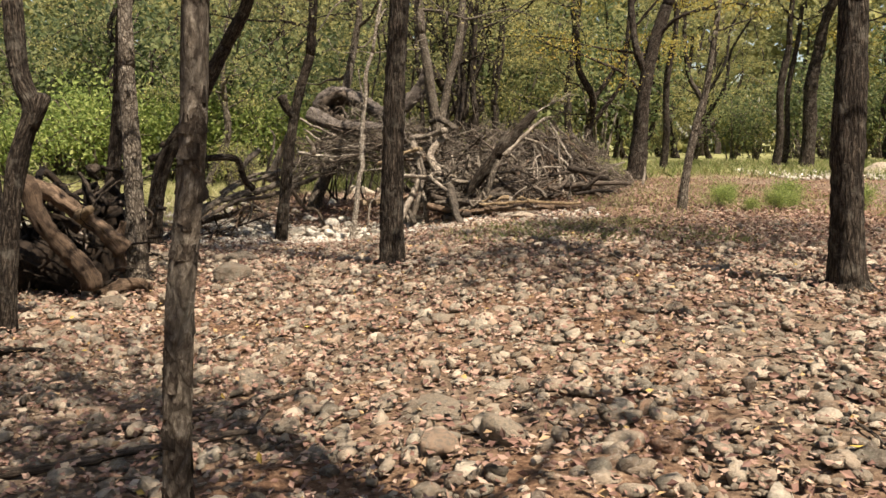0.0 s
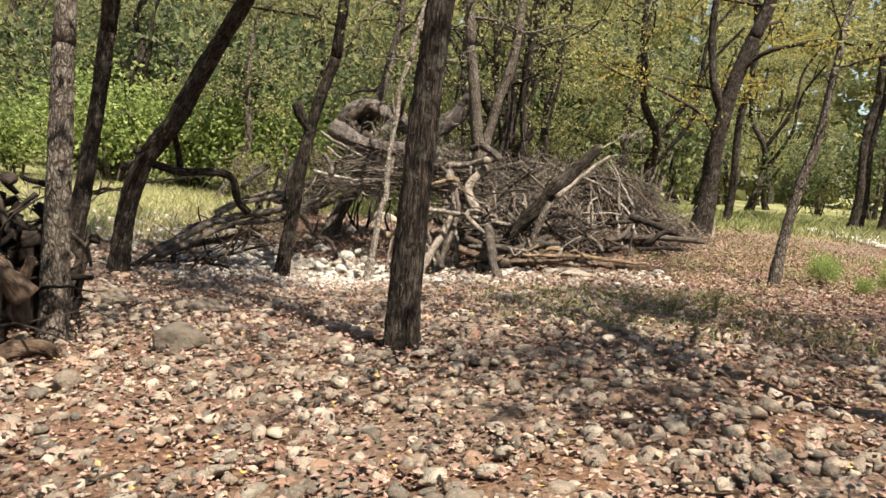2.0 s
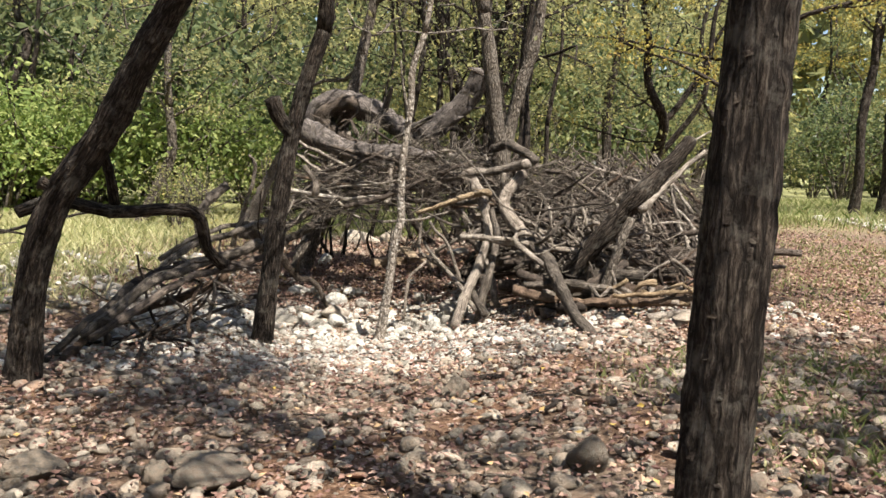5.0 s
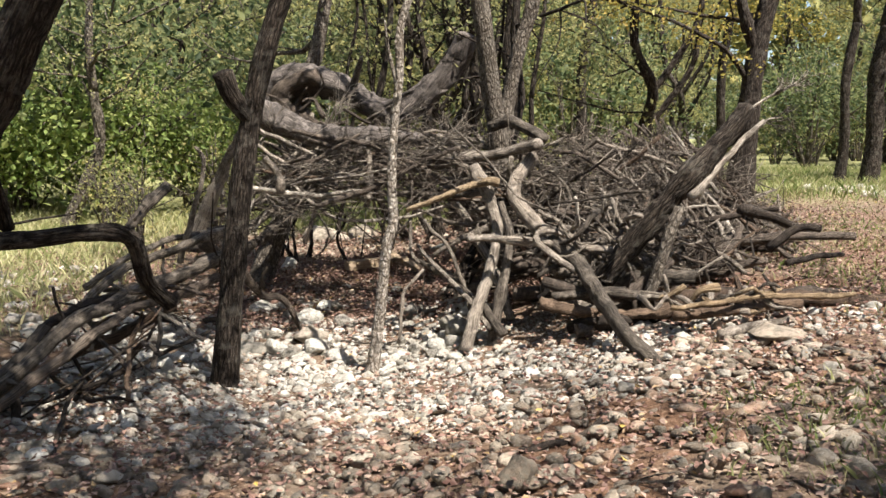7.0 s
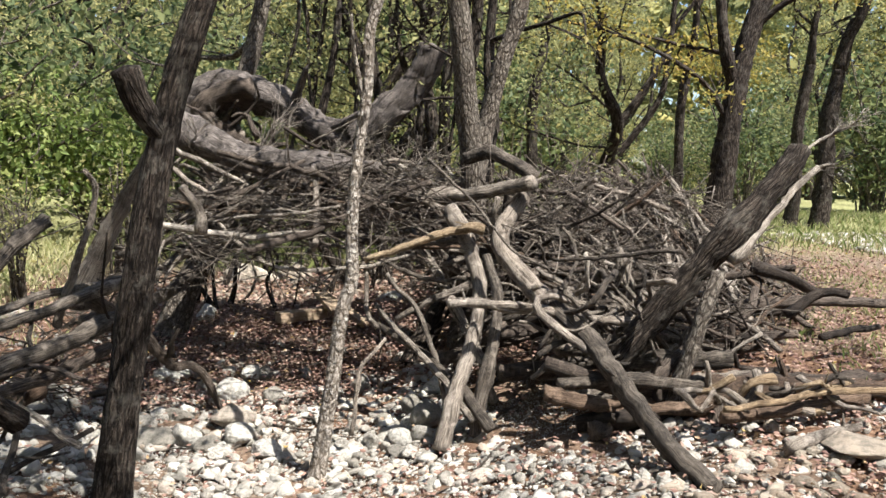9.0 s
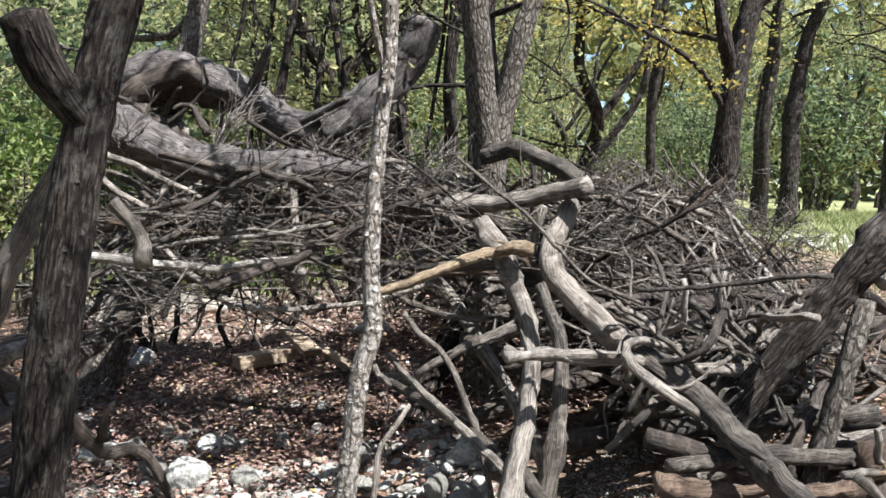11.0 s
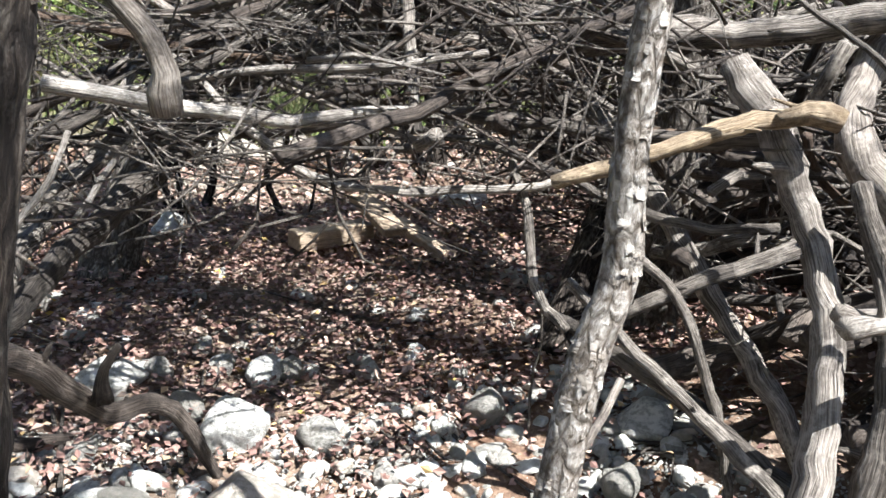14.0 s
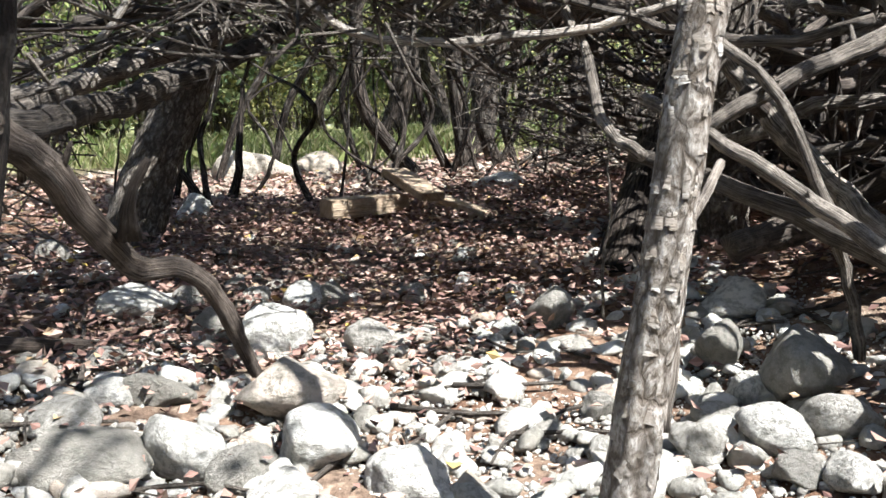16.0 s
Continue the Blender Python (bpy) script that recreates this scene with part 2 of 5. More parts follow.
def tube(pts, r0, r1, sides=8, step=0.08, rough=0.12, flare=0.0, point=False, seed=0, knots=0.0, wander=0.0):
    """A limb along pts: vertices, faces and uvs (u round it, v metres along it)."""
    g = np.random.default_rng(seed)
    c = spline(pts, step)
    n = len(c)
    along = np.r_[0, np.cumsum(np.linalg.norm(np.diff(c, axis=0), axis=1))]
    if wander:
        k = g.normal(0, wander, (n, 3)).cumsum(0)
        k -= np.linspace(0, 1, n)[:, None] * k[-1]
        c = c + k
    tang = np.gradient(c, axis=0)
    tang /= np.linalg.norm(tang, axis=1)[:, None] + 1e-9
    ref = np.array([0.3, 0.9, 0.2]) if abs(tang[0] @ [0.3, 0.9, 0.2]) < 0.85 else np.array([1.0, 0.1, 0.1])
    side = np.cross(tang, ref)
    side /= np.linalg.norm(side, axis=1)[:, None] + 1e-9
    other = np.cross(tang, side)
    s = np.linspace(0, 1, n)
    r = r0 + (r1 - r0) * s
    r = r * (1 + flare * np.exp(-along / (3.0 * r0)))
    if knots:
        for _ in range(max(1, int(along[-1] * 1.5))):
            r = r * (1 + knots * g.random() * np.exp(-((along - g.random() * along[-1]) / (r0 * 1.5 + 0.01)) ** 2))
    ang = np.linspace(0, 2 * np.pi, sides, endpoint=False)
    ph = g.random(6) * 6.28
    lob = 1 + rough * (0.5 * np.sin(2 * ang[None] + ph[0] + along[:, None] * 1.7) + 0.35 * np.sin(3 * ang[None] + ph[1] - along[:, None] * 2.9)
                       + 0.3 * np.sin(5 * ang[None] + ph[2] + along[:, None] * 5.0)) + rough * 0.35 * g.normal(0, 1, (n, sides))
    rad = r[:, None] * lob
    v = c[:, None] + side[:, None] * (np.cos(ang)[None, :, None] * rad[..., None]) + other[:, None] * (np.sin(ang)[None, :, None] * rad[..., None])
    verts = v.reshape(-1, 3)
    i, j = np.meshgrid(np.arange(n - 1), np.arange(sides), indexing="ij")
    k = (j + 1) % sides
    quads = np.stack([i * sides + j, i * sides + k, (i + 1) * sides + k, (i + 1) * sides + j], -1).reshape(-1, 4)
    uj = np.stack([j / sides, (j + 1) / sides, (j + 1) / sides, j / sides], -1).reshape(-1, 4)
    ui = np.stack([along[i], along[i], along[i + 1], along[i + 1]], -1).reshape(-1, 4)
    uvs = np.stack([uj * max(0.15, 6.28 * max(r0, r1)) * 2.2, ui], -1).reshape(-1, 2)
    tip = c[-1] + tang[-1] * (r1 * (2.5 if point else 0.25))
    verts = np.vstack([verts, c[:1] - tang[:1] * r0 * 0.2, tip[None]])
    faces = quads.tolist()
    cap = []
    for a in range(sides):
        b = (a + 1) % sides
        faces.append([b, a, n * sides])
        faces.append([(n - 1) * sides + a, (n - 1) * sides + b, n * sides + 1])
        cap += [(0.0, 0.0), (0.05, 0.0), (0.02, 0.03)] * 2
    return verts, faces, np.vstack([uvs, cap])


def joined(pieces):
    """Several (verts, faces, uvs) as one."""
    vs, fs, us, n = [], [], [], 0
    for v, f, u in pieces:
        vs.append(v)
        fs += [[i + n for i in q] for q in f]
        us.append(u)
        n += len(v)
    return np.vstack(vs), fs, np.vstack(us)


def leaves(centres, size, g, flat=0.0, aspect=0.55, droop=0.0):
    """A folded leaf of four corners at each centre."""
    m = len(centres)
    a = g.normal(0, 1, (m, 3))
    a[:, 2] = a[:, 2] * (1 - flat) - droop
    a /= np.linalg.norm(a, axis=1)[:, None]
    b = g.normal(0, 1, (m, 3))
    if flat:
        b[:, 2] *= 1 - flat
    b -= a * (a * b).sum(1)[:, None]
    b /= np.linalg.norm(b, axis=1)[:, None]
    s = size * g.uniform(0.6, 1.3, (m, 1))
    up = np.cross(a, b) * s * 0.12
    v = np.stack([centres - a * s * 0.5, centres + b * s * aspect * 0.5 + up, centres + a * s * 0.5, centres - b * s * aspect * 0.5 + up], 1).reshape(-1, 3)
    return v, np.arange(4 * m).reshape(-1, 4)


def ground_z(x, y):
    """The height of the gravel bar, its channel and the banks."""
    x, y = np.asarray(x, float), np.asarray(y, float)
    z = 0.25 + 0.21 * np.tanh(x / 3) + 0.08 * np.tanh((y - 19) / 2.5)
    z = z + 0.16 * np.exp(-((x - 0.7) ** 2 / 3 + (y - 8.6) ** 2 / 6)) - 0.13 * np.exp(-((x + 1.8) ** 2 / 2 + (y - 5.5) ** 2 / 4))
    return z - 0.38 * np.exp(-((x + 2.0) ** 2 / 3.4 + (y - 14.8) ** 2 / 7.0))


# ---------------------------------------------------------------- ground
def axis(lo, hi, a, b, step):
    """Coordinates fine between a and b, ever coarser out to lo and hi."""
    mid, d = np.arange(a, b, step), step
    left, right, x = [], [], a
    while x > lo:
        d *= 1.25
        x -= d
        left.append(x)
    x, d = mid[-1], step
    while x < hi:
        d *= 1.25
        x += d
        right.append(x)
    return np.r_[left[::-1], mid, right]


gx, gy = axis(-400, 400, -7, 7, 0.11), axis(-400, 500, -2, 22, 0.11)
GX, GY = np.meshgrid(gx, gy)
GZ = ground_z(GX, GY)
near = (np.abs(GX) < 9) & (GY > -4) & (GY < 24)
GZ = GZ + np.where(near, 0.012 * np.sin(GX * 5.1 + np.sin(GY * 3.7) * 2) + 0.012 * np.sin(GY * 6.3 + np.sin(GX * 4.1) * 2) + rng.normal(0, 0.006, GX.shape), 0)
nx = len(gx)
i, j = np.meshgrid(np.arange(len(gy) - 1), np.arange(nx - 1), indexing="ij")
ground = link_mesh("ground", np.stack([GX, GY, GZ], -1).reshape(-1, 3), np.stack([i * nx + j, i * nx + j + 1, (i + 1) * nx + j + 1, (i + 1) * nx + j], -1).reshape(-1, 4), SOIL)
tagged(ground, "dry creek bed of brown soil and crumbled leaves", "ground", kind="structure")

# ---------------------------------------------------------------- trees
def tree(pts, r0, r1, bark, leaf, label, height=8.0, seed=1, crown_n=2500, leaf_size=0.078, spread=2.2, flare=0.35, sides=16, low=0.45, forks=(), limbs_n=9, roots=0):
    """A tree that grows through pts and on up to its height, with limbs and a leafy crown."""
    g = np.random.default_rng(seed)
    pts = [np.array(p, float) for p in pts]
    pts[0][2] = float(ground_z(pts[0][0], pts[0][1])) - 0.06
    base = pts[0].copy()
    thing = new("tree")
    thing.location = base
    tagged(thing, label, "tree", group="trees of the creek wood")
    lean = (pts[-1] - pts[-2]) / max(0.2, np.linalg.norm(pts[-1] - pts[-2]))
    p, way = pts[-1].copy(), lean
    stem = list(pts)
    while p[2] < height:
        way = way * 0.75 + np.array([0, 0, 0.25]) + g.normal(0, 0.10, 3)
        way /= np.linalg.norm(way)
        p = p + way * 0.7
        stem.append(p.copy())
    top = len(stem) - len(pts)
    r_top = max(0.02, r1 * 0.35) if top else r1
    pieces = [tube([q - base for q in pts], r0, r1, sides, 0.06, 0.10, flare, seed=seed, knots=0.12)]
    if top:
        pieces.append(tube([q - base for q in stem[len(pts) - 1:]], r1, r_top, max(8, sides - 4), 0.15, 0.1, seed=seed + 1, knots=0.15))
    for k in range(roots):
        a = 6.28 * k / roots + g.random()
        d = np.array([math.cos(a), math.sin(a), 0])
        q = [d * r0 * 0.5 + [0, 0, 0.16], d * r0 * 1.6 + [0, 0, 0.07], d * r0 * 3.2 + [0, 0, 0.03], d * r0 * 5.5 + [0, 0, -0.06]]
        pieces.append(tube(q, r0 * 0.42, r0 * 0.12, 8, 0.05, 0.15, seed=seed + k))
    for f, fr0, fr1 in forks:
        pieces.append(tube([np.array(q) - base for q in f], fr0, fr1, 10, 0.06, 0.12, seed=seed + 9, knots=0.2))
    v, f, u = joined(pieces)
    link_mesh("trunk", v, f, bark, thing, u)
    if not top:
        return thing
    tips = []
    curve = spline([q - base for q in stem], 0.2)
    curve = curve[curve[:, 2] > (low * height if low < 0.3 else max(low * height, pts[-1][2] * 0.85 - base[2]))]
    for k in range(limbs_n):
        s = curve[int((k + g.random()) / limbs_n * (len(curve) - 1))]
        a = g.random() * 6.28
        d = np.array([math.cos(a), math.sin(a), g.uniform(0.1, 0.7)])
        length = spread * g.uniform(0.6, 1.2)
        q = [s]
        for _ in range(5):
            d = d + g.normal(0, 0.22, 3)
            d /= np.linalg.norm(d)
            q.append(q[-1] + d * length / 5)
        rr = r1 * g.uniform(0.25, 0.45)
        limbs = [tube(q, rr, 0.008, 6, 0.18, 0.1, seed=seed + 20 + k)]
        tips += q[2:]
        for _ in range(4):
            m = g.integers(1, 5)
            e = q[m] + (g.normal(0, 0.5, 3) + d * 0.4) * spread * 0.3
            limbs.append(tube([q[m], (q[m] + e) / 2 + g.normal(0, 0.06, 3), e], rr * 0.35, 0.005, 5, 0.2, 0.1, seed=seed + 50 + k))
            tips += [e, (q[m] + e) / 2]
        v, f, u = joined(limbs)
        link_mesh("limb", v, f, bark, thing, u)
    tips = np.array(tips)
    heads = tips[g.permutation(len(tips))[:max(14, int(len(tips) * 0.5))]]
    c = heads[g.integers(0, len(heads), crown_n)] + g.normal(0, 0.23, (crown_n, 3)) * [1.3, 1.3, 0.55]
    v, f = leaves(c, leaf_size, g)
    link_mesh("crown", v, f, leaf, thing, smooth=False)
    return thing


tree([(-0.52, 8.4, 0.2), (-0.53, 8.4, 0.53), (-0.51, 8.4, 1.23), (-0.5, 8.4, 1.72), (-0.48, 8.4, 2.19), (-0.43, 8.4, 3.0)], 0.112, 0.1, BARK, LEAF,
     "straight trunk with dark furrowed bark on the gravel bar", 9.5, 11, sides=28, roots=5, flare=0.2, spread=3.8, limbs_n=16, crown_n=8000, leaf_size=0.11)
tree([(-3.22, 8.53, 0), (-3.24, 8.59, 0.42), (-3.26, 8.62, 1.29), (-3.28, 8.66, 1.78), (-3.3, 8.7, 2.27)], 0.1, 0.08, BARK_SPOT, LEAF,
     "mottled grey trunk beside the uprooted stump", 9.0, 12, sides=20, roots=3, spread=3.4, limbs_n=13, crown_n=4800)
tree([(-5.41, 13.1, 0), (-5.36, 13.1, 0.3), (-5.24, 13.1, 1.17), (-5.13, 13.1, 1.96), (-5.03, 13.1, 2.92)], 0.112, 0.1, BARK, LEAF, "slim dark tree at the edge of the clearing", 8.5, 13, spread=3.0, limbs_n=12, crown_n=3500)
tree([(-4.33, 12.1, 0), (-4.21, 12.0, 0.66), (-3.98, 11.9, 1.31), (-3.59, 11.8, 1.85), (-3.27, 11.7, 2.4), (-3.01, 11.6, 2.81)], 0.116, 0.09, BARK, LEAF,
     "dark trunk that leans far over, with a broken side branch", 8.0, 14, roots=3, spread=3.2, limbs_n=12, crown_n=4500,
     forks=[([(-4.25, 11.9, 1.24), (-4.03, 12.05, 1.32), (-3.68, 12.2, 1.24), (-3.3, 12.35, 1.26), (-3.11, 12.5, 1.21), (-3.07, 12.65, 0.93), (-2.97, 12.8, 0.77)], 0.05, 0.05),
            ([(-3.69, 12.3, 1.3), (-3.68, 12.15, 1.52), (-3.68, 12.0, 1.71)], 0.037, 0.031), ([(-3.97, 11.9, 1.33), (-3.99, 11.85, 1.43), (-4.04, 11.8, 1.47)], 0.036, 0.042)])
tree([(-2.9, 14.5, -0.2), (-2.82, 14.5, 0.43), (-2.75, 14.5, 1.0), (-2.65, 14.5, 1.68), (-2.55, 14.5, 2.19), (-2.41, 14.5, 2.66), (-2.3, 14.5, 2.98)], 0.094, 0.08, BARK, LEAF,
     "dark trunk with a stub fork, in front of the brush pile", 8.0, 15, sides=22,
     forks=[([(-2.6, 14.5, 1.9), (-2.73, 14.45, 2.08), (-2.8, 14.4, 2.28)], 0.07, 0.09)])
tree([(-1.66, 14.73, -0.2), (-1.6, 14.75, 0.1), (-1.57, 14.75, 0.31), (-1.51, 14.76, 0.83), (-1.45, 14.77, 1.04), (-1.46, 14.78, 1.34), (-1.45, 14.78, 1.65), (-1.42, 14.79, 1.97), (-1.38, 14.8, 2.3),
      (-1.37, 14.8, 2.68), (-1.25, 14.8, 3.05)], 0.052, 0.03, BARK_PALE, LEAF, "thin crooked pole of a tree with pale flaking bark", 5.5, 16, crown_n=160, spread=1.3, sides=24, flare=0.2,
     forks=[([(-1.4, 14.8, 2.2), (-1.47, 14.8, 2.5), (-1.5, 14.8, 2.75)], 0.02, 0.008)])
tree([(4.85, 20.7, 0.4), (4.93, 20.7, 1.6), (5.02, 20.7, 2.8), (5.2, 20.7, 3.8), (5.5, 20.7, 4.8)], 0.19, 0.14, BARK, LEAF_YELLOW, "thick dark tree with a yellow crown behind the pile", 9.5, 17, crown_n=5200, spread=3.2, low=0.2, limbs_n=12,
     forks=[([(5.05, 20.7, 3.1), (4.75, 20.6, 3.8), (4.6, 20.6, 4.8), (4.6, 20.6, 5.8)], 0.1, 0.06)])
tree([(3.17, 6.3, 0.35), (3.13, 6.3, 0.85), (3.09, 6.3, 1.72), (3.07, 6.3, 2.55)], 0.125, 0.1, BARK, LEAF, "dark trunk with spreading roots on the stony bank", 9.5, 18, sides=22, roots=6, spread=3.9, limbs_n=18, crown_n=6500, leaf_size=0.11)
tree([(-3.51, 6.4, 0), (-3.43, 6.4, 0.62), (-3.35, 6.4, 1.2), (-3.26, 6.4, 1.5), (-3.17, 6.4, 1.76), (-3.25, 6.4, 2.02), (-3.27, 6.4, 2.57)], 0.075, 0.068, BARK, LEAF, "crooked dark trunk with a knotted bend", 9.0, 19, spread=3.4, limbs_n=12, crown_n=4500,
     forks=[([(-3.2, 6.4, 1.6), (-3.12, 6.4, 1.75), (-3.08, 6.4, 1.86)], 0.06, 0.05)])
tree([(-0.56, 1.6, 0.1), (-0.55, 1.6, 0.63), (-0.53, 1.6, 1.11), (-0.49, 1.6, 1.45), (-0.47, 1.6, 1.77), (-0.44, 1.6, 2.4)], 0.032, 0.024, BARK_SPOT, LEAF, "thin brown sapling with scarred bark", 4.5, 20, crown_n=500, spread=1.1, low=0.6)
tree([(3.88, 13.3, 0.3), (3.94, 13.3, 0.95), (4.06, 13.3, 1.7), (4.2, 13.3, 2.29), (4.32, 13.3, 3.23)], 0.07, 0.045, BARK_SPOT, LEAF, "slim leaning sapling at the edge of the path", 5.0, 21, crown_n=700, low=0.5, spread=1.2)
tree([(-7.66, 13.9, 0), (-7.65, 13.9, 0.69), (-7.63, 13.9, 1.78), (-7.58, 13.9, 2.85)], 0.14, 0.115, BARK, LEAF, "dark upright tree beside the clearing", 8.5, 22)
tree([(-0.12, 16.72, 0.2), (-0.1, 16.7, 1.0), (-0.12, 16.7, 1.7), (-0.2, 16.66, 2.2), (-0.3, 16.6, 2.9), (-0.43, 16.6, 3.6)], 0.13, 0.08, BARK_SPOT, LEAF, "forked grey tree that rises out of the brush pile", 8.0, 23, crown_n=700,
     forks=[([(-0.12, 16.7, 1.6), (0.02, 16.8, 2.2), (0.13, 16.8, 2.75), (0.32, 16.8, 3.5), (0.45, 16.85, 5.2)], 0.09, 0.06)])
tree([(-2.87, 18.0, 0), (-2.74, 18.07, 0.39), (-2.62, 18.15, 0.69), (-2.49, 18.23, 1.04), (-2.43, 18.3, 1.33), (-2.3, 18.4, 2.2)], 0.13, 0.1, BARK_SPOT, LEAF, "leaning trunk with shaggy bark under the brush pile", 6.5, 24, crown_n=500)
tree([(-0.66, 16.62, -0.05), (-0.47, 16.83, 0.24), (-0.27, 17.06, 0.49), (0.0, 17.3, 0.97), (0.2, 17.6, 1.6)], 0.1, 0.07, BARK, LEAF, "dark leaning trunk inside the brush pile", 5.5, 25, crown_n=250)
tree([(0.79, 20.2, 0.27), (0.78, 20.2, 0.78), (0.77, 20.2, 1.37), (0.8, 20.2, 2.2)], 0.095, 0.08, BARK, LEAF, "upright dark tree behind the brush pile", 8.0, 26, roots=4, crown_n=700)
for k, (pts, r0, r1) in enumerate([
        ([(-0.72, 20, 0.2), (-1.0, 20, 0.47), (-1.23, 20, 0.83), (-1.28, 20, 1.37), (-1.25, 20, 2.3)], 0.062, 0.055),
        ([(-0.3, 20, 0.2), (-0.39, 20, 0.66), (-0.47, 20, 1.26), (-0.5, 20, 2.2)], 0.068, 0.055),
        ([(-0.42, 20.1, 0.2), (-0.66, 20.1, 0.66), (-0.76, 20.1, 1.12), (-0.8, 20.1, 2.0)], 0.04, 0.03),
        ([(0.0, 20.2, 0.2), (0.27, 20.2, 0.77), (0.42, 20.2, 1.21), (0.5, 20.2, 2.0)], 0.03, 0.025),
        ([(-1.9, 20.9, 0.2), (-1.75, 20.9, 0.8), (-1.4, 20.9, 1.5), (-1.3, 20.9, 2.2)], 0.035, 0.03),
        ([(-1.1, 20.6, 0.2), (-1.3, 20.6, 0.8), (-1.2, 20.6, 1.4), (-1.25, 20.6, 2.2)], 0.03, 0.025),
        ([(0.35, 20.6, 0.2), (0.2, 20.6, 0.8), (0.35, 20.6, 1.4), (0.3, 20.6, 2.2)], 0.04, 0.03),
        ([(-2.4, 20.2, 0.1), (-2.2, 20.2, 0.7), (-1.9, 20.2, 1.3), (-1.8, 20.2, 2.2)], 0.03, 0.025),
        ([(1.2, 20.9, 0.3), (1.15, 20.9, 1.0), (1.3, 20.9, 1.6), (1.3, 20.9, 2.4)], 0.05, 0.04),
        ([(0.07, 20.3, 0.2), (-0.1, 20.3, 0.76), (0.05, 20.3, 1.25), (0.1, 20.3, 2.2)], 0.06, 0.055)]):
    tree(pts, r0, r1, BARK, LEAF, "thin curved dark stem of a clump behind the pile", 6.0, 30 + k, crown_n=350, sides=10, limbs_n=6)
tree([(14.4, 25.4, 0.5), (14.6, 25.4, 1.5), (15.2, 25.4, 4.0), (15.6, 25.4, 6.0)], 0.36, 0.25, BARK, LEAF, "massive dark leaning tree at the far stony bank", 11, 40, spread=3.5)
for k, (x, y, r) in enumerate([(11.0, 27.2, 0.13), (12.2, 27.7, 0.22), (11.7, 28.3, 0.1), (18.3, 30.4, 0.2), (4.0, 27.0, 0.13), (1.5, 25.0, 0.12), (6.8, 25.5, 0.11)]):
    tree([(x, y, 0.5), (x + 0.1, y, 1.6), (x + 0.05, y, 3.2), (x + 0.25, y, 4.6)], r, r * 0.75, BARK, LEAF, "tall dark trunk of the wood beyond the path", 10, 41 + k, spread=3.0, leaf_size=0.11)

tree([(-6.8, 23.4, 0.1), (-6.4, 23.4, 0.9), (-6.1, 23.4, 1.7), (-6.15, 23.4, 2.6)], 0.13, 0.08, BARK_SPOT, LEAF, "pale grey leaning tree with a thin yellowish crown", 6.0, 128, crown_n=2600, spread=2.0, low=0.3)
dead = tagged(new("dead_brush"), "heap of bare dead branches at the clearing edge", "branches")
dead.location = (-8.2, 16.2, 0.0)
gd = np.random.default_rng(77)
for k in range(46):
    p = np.array([gd.uniform(-1.6, 1.8), gd.uniform(-0.9, 0.9), gd.uniform(0.0, 0.7)])
    q = p + np.array([gd.normal(0, 0.7), gd.normal(0, 0.4), gd.uniform(-0.1, 0.6)])
    q[2] = max(q[2], 0.02)
    r = gd.uniform(0.006, 0.03)
    v, f, u = tube([p, (p + q) / 2 + gd.normal(0, 0.1, 3), q], r, r * 0.3, 6, 0.1, 0.15, 0, True, 700 + k, 0, 0.01)
    link_mesh("branch", v, f, (GREY, DARK, PALE)[k % 3], dead, u)
# two trees added out of view; their crowns dapple the first stretch with shade
for k, (x, y) in enumerate([(1.7, 0.7), (5.9, 4.9)]):
    tree([(x, y, 0.4), (x, y, 1.6), (x - 0.1, y + 0.1, 3.0), (x - 0.2, y, 4.4)], 0.13, 0.1, BARK, LEAF, "dark trunk beside the start of the way", 9.5, 130 + k, spread=(2.5, 3.6)[k], limbs_n=14, crown_n=(4000, 4500)[k], leaf_size=0.11)

thicket = tagged(new("thicket"), "thicket of thin curved dark stems behind the pile", "shrub")
thicket.location = (-0.4, 19.3, float(ground_z(-0.4, 19.3)))
for k in range(17):
    p = np.array([gd.uniform(-1.1, 1.2), gd.uniform(-0.4, 0.6), -0.04])
    w, h = gd.normal(0, 0.5), gd.uniform(0.9, 2.1)
    r = gd.uniform(0.007, 0.026)
    path = [p, p + [w * 0.9, gd.normal(0, 0.1), h * 0.3], p + [w * 0.3 + gd.normal(0, 0.12), gd.normal(0, 0.15), h * 0.65], p + [w * 1.5, gd.normal(0, 0.2), h]]
    v, f, u = tube(path, r, r * 0.3, 7, 0.08, 0.15, 0.5, True, 760 + k, 0.1, 0.006)
    link_mesh("stem", v, f, BARK, thicket, u)


hanging = tagged(new("thicket"), "dark drooping stems and roots at the back of the pile", "shrub")
hanging.location = (-2.0, 19.0, float(ground_z(-2.0, 19.0)))
for k in range(10):
    p = np.array([gd.uniform(-1.3, 1.0), gd.uniform(-0.3, 0.4), -0.04])
    w, h = gd.normal(0, 0.35), gd.uniform(0.9, 1.7)
    r = gd.uniform(0.008, 0.03)
    path = [p, p + [w * 0.5, gd.normal(0, 0.1), h * 0.35], p + [w * 0.2 + gd.normal(0, 0.14), gd.normal(0, 0.15), h * 0.7], p + [w * 1.6, gd.normal(0, 0.2), h]]
    v, f, u = tube(path, r, r * 0.3, 7, 0.08, 0.18, 0.5, True, 860 + k, 0.15, 0.008)
    link_mesh("stem", v, f, BARK, hanging, u)


